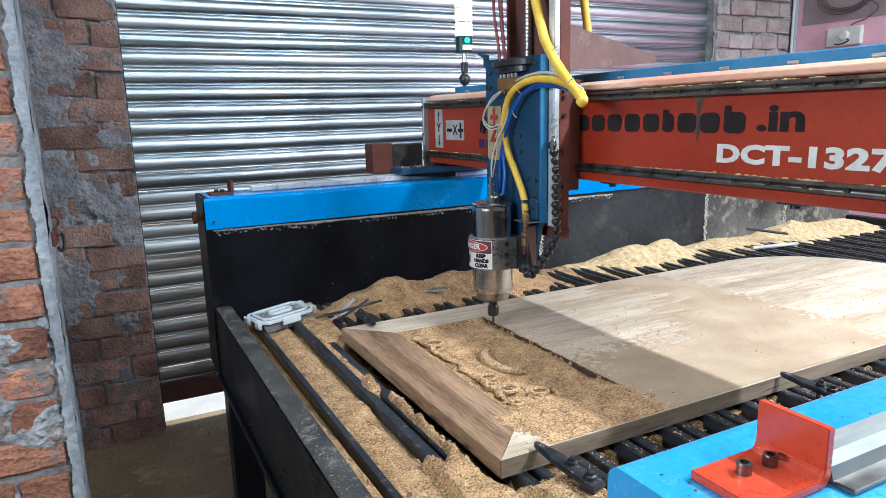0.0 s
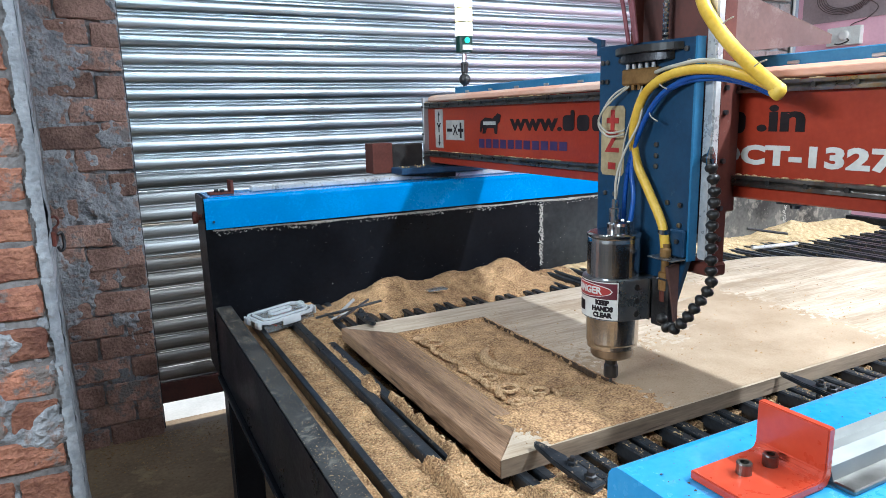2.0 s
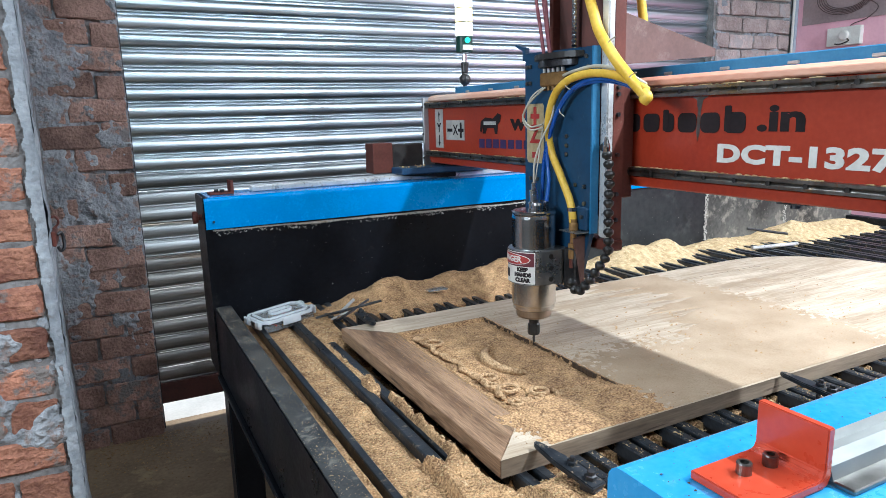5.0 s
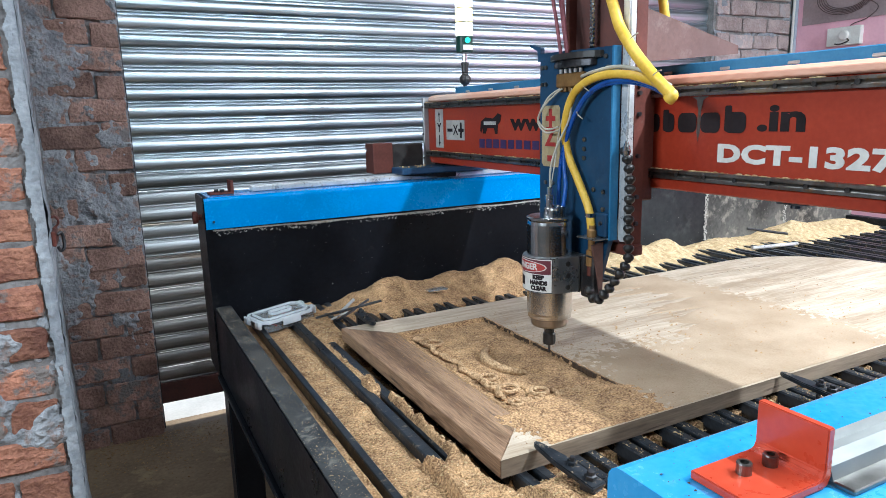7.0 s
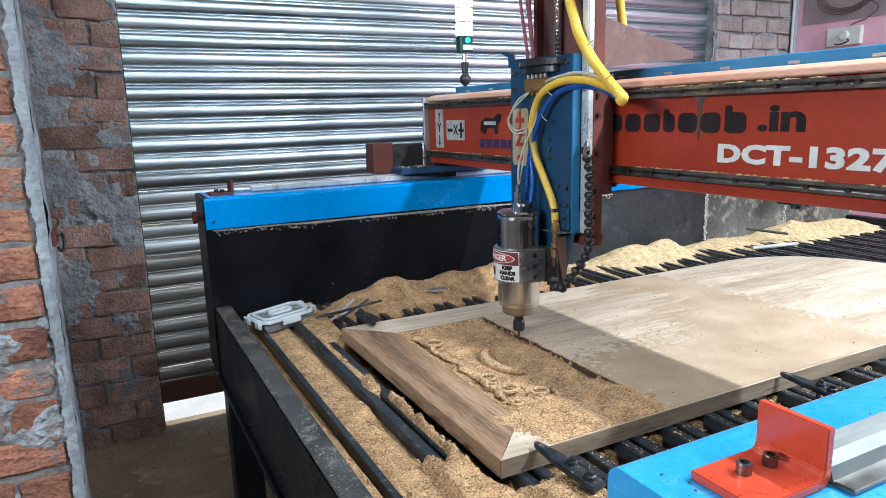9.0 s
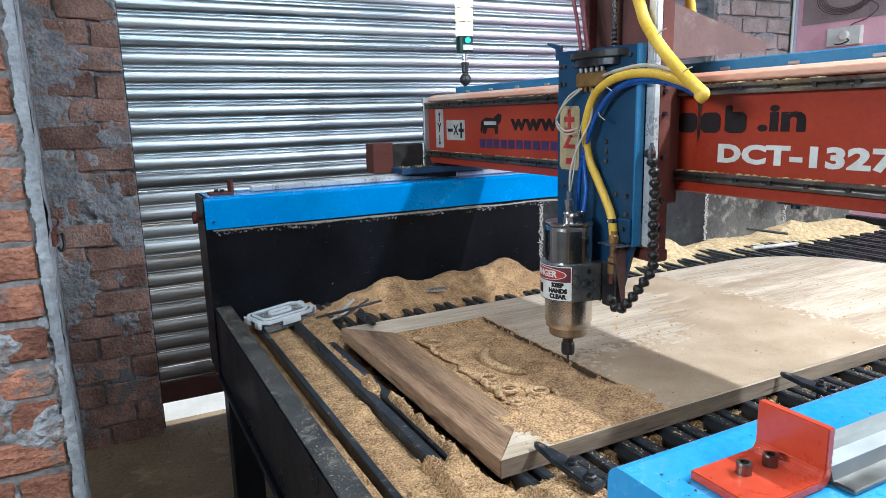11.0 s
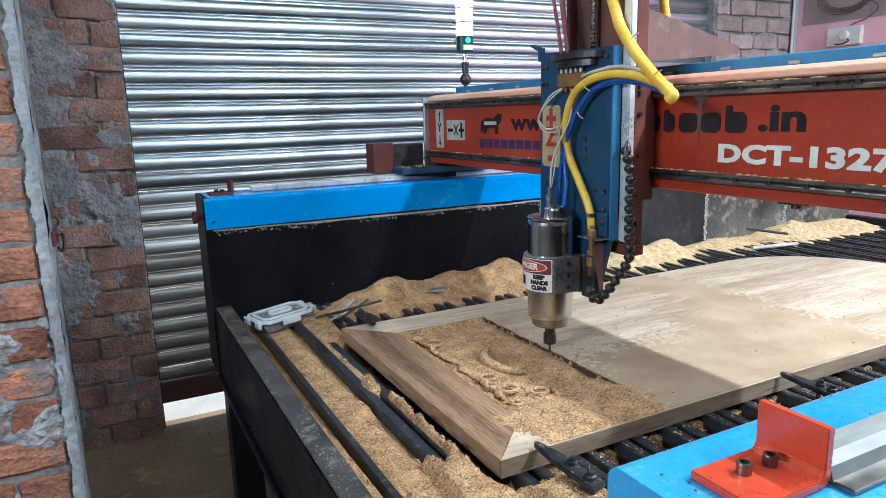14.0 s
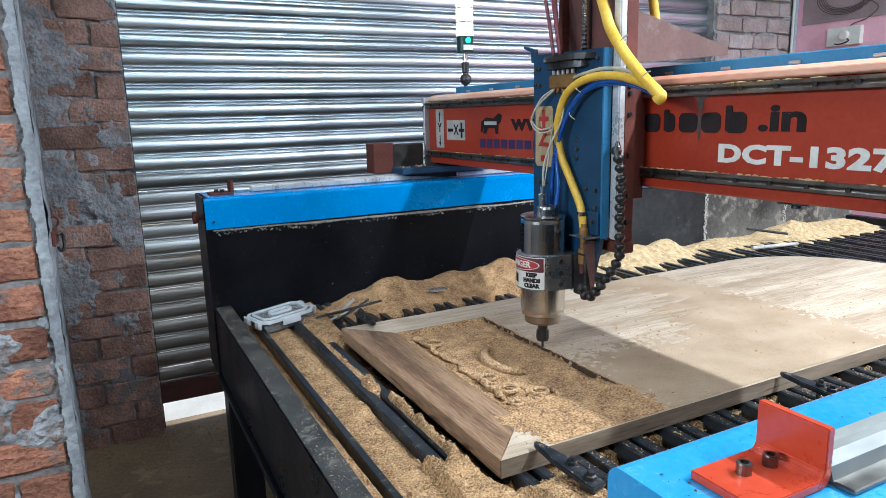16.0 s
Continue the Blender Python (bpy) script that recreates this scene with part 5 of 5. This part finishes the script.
for k in range(60):
    x, y = rr.uniform(-0.07, 0.07), rr.uniform(-0.045, 0.045)
    a = rr.uniform(-0.5, 0.5)
    p = Vector((x, y, 0.008 + rr.uniform(0, 0.012)))
    d = Vector((math.sin(a), math.cos(a), rr.uniform(-0.1, 0.1))) * rr.uniform(0.012, 0.03)
    part("cutter_bit", rod(p - d * 0.5, p + d * 0.5, rr.uniform(0.0022, 0.005), 8), rr.choice([STEEL, BRASS, RUBBER, STEEL, YELLOW, RED, BRIGHT]), obox)


def toe_clamp(m, label, long=0.17):
    e = group_at("toe_clamp", m, label, "clamp", "clamps holding the door leaf")
    b = prism([(-0.015, -0.02), (-0.007, 0.030), (0.0, 0.038), (0.007, 0.030), (0.015, -0.02), (0.017, -long), (-0.017, -long)], "z", 0.0, 0.010, 0.002)
    part("strap", b, BARSTEEL, e, "dusty dark iron clamp strap")
    part("stud", rod((0.004, -0.045, -0.03), (0.004, -0.045, 0.024), 0.0045, 12), IRON, e)
    part("nut", lathe([(0.009, 0.010), (0.009, 0.016), (0.008, 0.017)], 6, Matrix.Translation((0.004, -0.045, 0))), BARSTEEL, e)
    part("heel_nut", lathe([(0.010, 0.010), (0.010, 0.017), (0.006, 0.018), (0.006, 0.024)], 6, Matrix.Translation((0, -long + 0.02, 0))), IRON, e)
    part("heel_block", box(-0.012, 0.012, -long, -long + 0.03, -0.045, 0.0, 0.002), IRON, e)
    return e


toe_clamp(pose(0.079, -0.031, TOP_Z + 0.002, 8, 0, 10.8), "dusty dark iron clamp strap gripping the leaf's corner", 0.108)
toe_clamp(pose(0.718, -0.040, TOP_Z + 0.002, 6, 0, 9), "dark iron clamp strap gripping the leaf's edge", 0.09)
toe_clamp(pose(0.085, 0.825, TOP_Z + 0.003, 7, 0, 172), "dark iron clamp with loose bolts beside the sawdust heap", 0.16)


def loose_rod(p, q, r, material, label):
    return tagged(part("loose_rod", rod(p, q, r, 10), material), label, "rod")


loose_rod((-0.02, 1.02, 0.835), (0.20, 1.035, 0.852), 0.004, IRON, "dark iron rod lying on the sawdust")
loose_rod((0.02, 0.99, 0.832), (0.085, 1.03, 0.835), 0.003, BRIGHT, "bright steel rod lying on the sawdust")
loose_rod((0.03, 0.97, 0.830), (0.17, 1.07, 0.852), 0.004, IRON, "dark iron rod lying on the sawdust")
loose_rod((0.06, 1.03, 0.836), (0.13, 1.10, 0.850), 0.005, ALU, "grey metal rod lying on the sawdust")
loose_rod((2.03, 1.13, 0.886), (2.20, 1.05, 0.856), 0.006, IRON, "dark iron strap lying across the bars")
loose_rod((1.93, 1.02, 0.826), (2.16, 0.97, 0.828), 0.008, BRIGHT, "bright metal strip lying across the bars")
tagged(part("clear_case", box(0.385, 0.455, 1.06, 1.095, 0.845, 0.851, 0.002), CLEAR), "small clear plastic case on a sawdust heap", "case")

# shavings tossed about on the dust
rr = random.Random(8)
verts, faces = [], []
for k in range(12700):
    if k < 5000:
        x, y = rr.uniform(-0.225, 0.02), rr.uniform(-0.35, 1.1)
    elif k < 6400:
        x, y = rr.uniform(0.0, 0.20), rr.uniform(-0.3, -0.005)
    elif k < 9000:
        x, y = rr.uniform(-0.1, 2.8), rr.uniform(0.9, 1.24)
    else:
        x, y = rr.uniform(-0.277, -0.233), rr.uniform(-0.3, 1.22)
    if k >= 11400:
        x = 0.062 + 0.1145 * rr.randrange(1, 12) + rr.choice((-0.018, 0.018)) + rr.uniform(-0.010, 0.010)
        y = -0.005 - abs(rr.gauss(0, 0.16))
    z = BED_Z + 0.0004 if k >= 11400 else max(bed_dust(x, y), 0.79) + 0.0006 if x > -0.232 else TOP_Z + 0.0013
    s, a = rr.uniform(0.0010, 0.0034) * (2.0 if rr.random() < 0.08 else 1), rr.uniform(0, 6.28)
    s *= 0.40 if x < -0.232 else 1
    i = len(verts)
    dx, dy = s * math.cos(a), s * math.sin(a)
    verts += [(x - dx, y - dy, z), (x + dx, y + dy, z + rr.uniform(0, 0.001)), (x + dy * 0.3, y - dx * 0.3, z + s * 0.7), (x - dy * 0.25, y + dx * 0.25, z + s * 0.2)]
    faces += [(i, i + 1, i + 2), (i, i + 3, i + 1), (i, i + 2, i + 3)]
me = bpy.data.meshes.new("shavings")
me.from_pydata(verts, [], faces)
me.materials.append(SAWDUST_FAR)
tagged(part("shavings", me, None), "pale wood shavings strewn over the sawdust", "shavings", kind="stuff")

# litter of shavings on the floor by the pier
verts, faces = [], []
for k in range(2600):
    x, y = rr.uniform(-0.72, 0.6), 2.30 - abs(rr.gauss(0, 0.20))
    s, a = rr.uniform(0.002, 0.007), rr.uniform(0, 6.28)
    i = len(verts)
    dx, dy = s * math.cos(a), s * math.sin(a)
    verts += [(x - dx, y - dy, 0.0005), (x + dx, y + dy, 0.001), (x + dy * 0.5, y - dx * 0.5, s * 0.7), (x - dy * 0.4, y + dx * 0.4, s * 0.3)]
    faces += [(i, i + 1, i + 2), (i, i + 3, i + 1), (i, i + 2, i + 3)]
me = bpy.data.meshes.new("litter")
me.from_pydata(verts, [], faces)
me.materials.append(CRUMB)
tagged(part("litter", me, None), "brown wood litter on the floor by the pier", "litter", kind="stuff")

# grime on the blue covers
verts, faces = [], []
for k in range(1000):
    if k < 330:
        x, y = -0.265 + abs(rr.gauss(0, 0.28)), rr.uniform(-0.70, -0.57)
    else:
        x, y = rr.uniform(-0.27, 1.6), rr.uniform(1.25, 1.41)
    s, a = rr.uniform(0.0003, 0.0009) * (2.2 if rr.random() < 0.1 else 1), rr.uniform(0, 6.28)
    if k < 330 and (-0.24 < x < -0.168 and -0.665 < y < -0.605 or y < -0.617 and x > -0.171):
        continue
    i = len(verts)
    dx, dy = s * math.cos(a), s * math.sin(a)
    verts += [(x - dx, y - dy, 1.2002), (x + dx, y + dy, 1.2003), (x + dy * 0.6, y - dx * 0.6, 1.2002 + s * 0.5), (x - dy * 0.5, y + dx * 0.5, 1.2002 + s * 0.2)]
    faces += [(i, i + 1, i + 2), (i, i + 3, i + 1), (i, i + 2, i + 3)]
me = bpy.data.meshes.new("grime")
me.from_pydata(verts, [], faces)
me.materials.append(SHADE_GRIME)
tagged(part("grime", me, None), "dark specks of grime on the blue rail covers", "grime", kind="stuff")

# ======== fixtures ========
sw = group_at("switch_board", pose(3.862, 1.915, 1.862), "white electrical socket board on the pink wall", "socket")
part("plate", box(-0.028, 0.0075, -0.112, 0.112, -0.058, 0.058, 0.004), WHITE, sw)
part("plug", lathe([(0.030, 0), (0.032, 0.004), (0.030, 0.022), (0.022, 0.026)], 20, Matrix.Translation((-0.028, -0.010, 0.004)) @ Matrix.Rotation(radians(-90), 4, "Y")), WHITE, sw, "round white plug")
part("flex", hose([(-0.040, -0.035, -0.02), (-0.05, -0.05, -0.035), (-0.05, 0.0, -0.05), (-0.03, 0.05, -0.045)], 0.004, 8, 6), INK, sw, smooth=True)
BROWNWIRE = mat("brown_wire", (0.06, 0.035, 0.035), (0.12, 0.075, 0.07), 0.5, 0, 20, 120, 0.0)
coil = bmesh.new()
for k in range(5):
    pts = [(3.858 - 0.004 * k, 1.93 + (0.14 + 0.012 * k) * math.cos(a + k), 2.115 + (0.075 + 0.01 * k) * math.sin(a + k)) for a in np.linspace(0, 6.2, 14)]
    hose(pts, 0.0022, 6, 3, coil)
hose([(3.855, 1.80, 2.08), (3.855, 1.72, 2.02), (3.855, 1.78, 1.96), (3.855, 1.88, 1.93), (3.84, 1.90, 1.88)], 0.003, 6, 5, coil)
tagged(part("wire_coil", coil, BROWNWIRE), "loose coil of brown wire hanging on the wall", "wire")
lk = group_at("shutter_hasp", pose(X_EDGE + 0.006, 1.20, 1.125), "rusty red hasp with a bright padlock shackle", "hasp")
part("hasp_plate", box(-0.006, 0.004, -0.03, 0.10, -0.018, 0.022, 0.002), OXIDE, lk)
part("staple", hose([(0.0, -0.02, 0.03), (0.012, -0.015, 0.04), (0.015, -0.02, 0.052), (0.008, -0.02, 0.064), (0.0, -0.02, 0.06)], 0.003, 8, 6), OXIDE, lk, smooth=True)
part("shackle", hose([(0.004, 0.04, 0.004), (0.014, 0.05, 0.008), (0.018, 0.055, -0.01), (0.017, 0.05, -0.034), (0.008, 0.045, -0.042), (0.003, 0.04, -0.03)], 0.0045, 10, 6), IRON, lk, smooth=True)

# ======== bricks, last ========
def brick_meshes(L, Hh, material, seed, n=5, D=0.03):
    rr = random.Random(seed)
    out = []
    for k in range(n):
        b = bmesh.new()
        bmesh.ops.create_cube(b, size=1)
        bmesh.ops.scale(b, vec=(L, D, Hh), verts=b.verts[:])
        bmesh.ops.bevel(b, geom=b.edges[:], offset=0.005, segments=1, affect="EDGES")
        bmesh.ops.subdivide_edges(b, edges=[e for e in b.edges if e.calc_length() > 0.05], cuts=4, use_grid_fill=True)
        for v in b.verts:
            v.co += Vector((rr.uniform(-1, 1) * 0.0035, rr.uniform(-1, 1) * 0.002, rr.uniform(-1, 1) * 0.0035))
        out.append(mesh_of(b, "brick", material))
    return out


def course_wall(parent, x0, x1, y, z1, material, seed, L=0.24, Hh=0.090, course=0.1045, z0=0.0, skip=0.0, rough=1.0):
    rr = random.Random(seed)
    full = brick_meshes(L - 0.012, Hh, material, seed)
    half = brick_meshes(L / 2 - 0.012, Hh, material, seed + 1)
    row, z = 0, z0 + course / 2
    while z < z1:
        x = x1
        first = True
        while x > x0 + 0.02:
            use_half = (first and row % 2 == 1) or (x - x0 < L * 0.8)
            w = L / 2 if use_half else L
            if rr.random() >= skip:
                ob = new("brick", rr.choice(half if use_half else full))
                ob.parent = parent
                ob.matrix_basis = pose(x - w / 2 + rr.uniform(-0.002, 0.002), y + 0.012 + rough * rr.uniform(-0.0035, 0.0035), z + rough * rr.uniform(-0.004, 0.004), rr.uniform(-1, 1) * rough, rr.uniform(-1.2, 1.2) * rough, rr.uniform(-1, 1) * rough)
            x -= w
            first = False
        row += 1
        z += course


course_wall(wall_near, -1.45, X_EDGE - 0.022, 1.0, 2.2, BRICK_NEAR, 3, z0=-0.052, Hh=0.082, course=0.1)
course_wall(pier_left, X_BACK + 0.02, -0.418, WALL_Y, 2.4, BRICK, 7, skip=0.04, Hh=0.096, z0=-0.018, course=0.1035, L=0.23, rough=1.9)
def cement(parent, x0, x1, z1, y, bias, seed, name="cement_smear", z0=0.0, material=None):
    """Trowelled cement that spills over the brick faces."""
    def h(x, z):
        n = 0.9 * nz(x, z, seed, 5) + 0.55 * nz(x, z, seed + 3, 15) + 0.25 * nz(x, z, seed + 5, 45)
        return 0.002 + 0.045 * min(0.16, n + bias(x, z)) if n + bias(x, z) < 0.5 else 0.0095 + 0.004 * nz(x, z, seed + 7, 40)
    me = sheet(x0, x1, z0, z1, int((x1 - x0) / 0.004), int((z1 - z0) / 0.005), h)
    me.transform(Matrix(((1, 0, 0, 0), (0, 0, -1, y), (0, 1, 0, 0), (0, 0, 0, 1))))
    me.materials.append(material or PLASTER)
    part(name, me, None, parent, "grey cement smeared over the bricks")


cement(pier_left, X_BACK - 0.01, -0.420, 2.4, WALL_Y, lambda x, z: (0.42 - 5.6 * (x - X_BACK) if x < X_BACK + 0.1 else -0.14 - 0.3 * (x - X_BACK - 0.1)) - 0.22 * min(1.0, max(0.0, (0.95 - z) / 0.5)), 2.0, material=SMEAR)
cement(wall_near, -0.95, X_EDGE - 0.004, 2.2, 1.0, lambda x, z: -0.30 + 0.24 * min(1.0, max(0.0, (0.85 - z) / 0.25)), 12.0, material=SMEAR)
cement(pier_right, 3.09, 3.86, 2.4, WALL_Y, lambda x, z: -0.50, 22.0, z0=1.6)
course_wall(pier_right, 3.088, 3.828, WALL_Y, 2.5, BRICK_PALE, 9, z0=0.03)


# ======== what moves ========
def motions():
    # seconds, place along the beam, height of the cutter
    rows = [(0.0, 0.654, 0.006), (0.5, 0.507, 0.008), (1.0, 0.403, 0.003), (1.5, 0.245, -0.003), (1.7, 0.187, -0.004), (1.88, 0.139, -0.005),
            (2.0, 0.167, -0.005), (2.5, 0.341, -0.002), (3.0, 0.459, 0.002), (3.5, 0.587, -0.001), (3.8, 0.691, 0.0), (3.95, 0.737, 0.002),
            (4.2, 0.675, 0.004), (4.77, 0.507, 0.008), (5.27, 0.403, 0.004), (5.77, 0.247, -0.003), (6.12, 0.140, -0.006), (6.3, 0.180, -0.007),
            (6.5, 0.235, -0.007), (7.0, 0.393, 0.001), (7.5, 0.499, 0.004), (8.0, 0.636, -0.004), (8.2, 0.694, -0.005), (8.34, 0.735, -0.004),
            (8.5, 0.687, -0.006), (9.0, 0.528, -0.003), (9.2, 0.485, 0.004), (9.6, 0.395, 0.003), (10.05, 0.247, -0.003), (10.40, 0.138, -0.006),
            (10.55, 0.172, -0.006), (11.0, 0.320, -0.002), (11.3, 0.389, 0.001), (11.5, 0.429, -0.003), (12.0, 0.530, 0.005), (12.5, 0.700, -0.004),
            (12.62, 0.735, -0.003), (13.0, 0.630, 0.002), (13.5, 0.502, 0.008), (14.0, 0.393, 0.001), (14.5, 0.233, -0.006), (14.83, 0.130, -0.007),
            (15.0, 0.147, -0.007), (15.5, 0.300, -0.005), (16.0, 0.424, 0.0)]

    def creep(t):
        return -0.002 + 0.004 * t / 16.0
    walk(gantry, [(t, pose(creep(t), 0, 0)) for t in (0.0, 4.0, 8.0, 12.0, 16.0)])
    walk(carriage, [(t, pose(HX + creep(t), y, HZ)) for t, y, z in rows])
    walk(head, [(t, pose(HX + creep(t), y, HZ + z)) for t, y, z in rows])


motions()
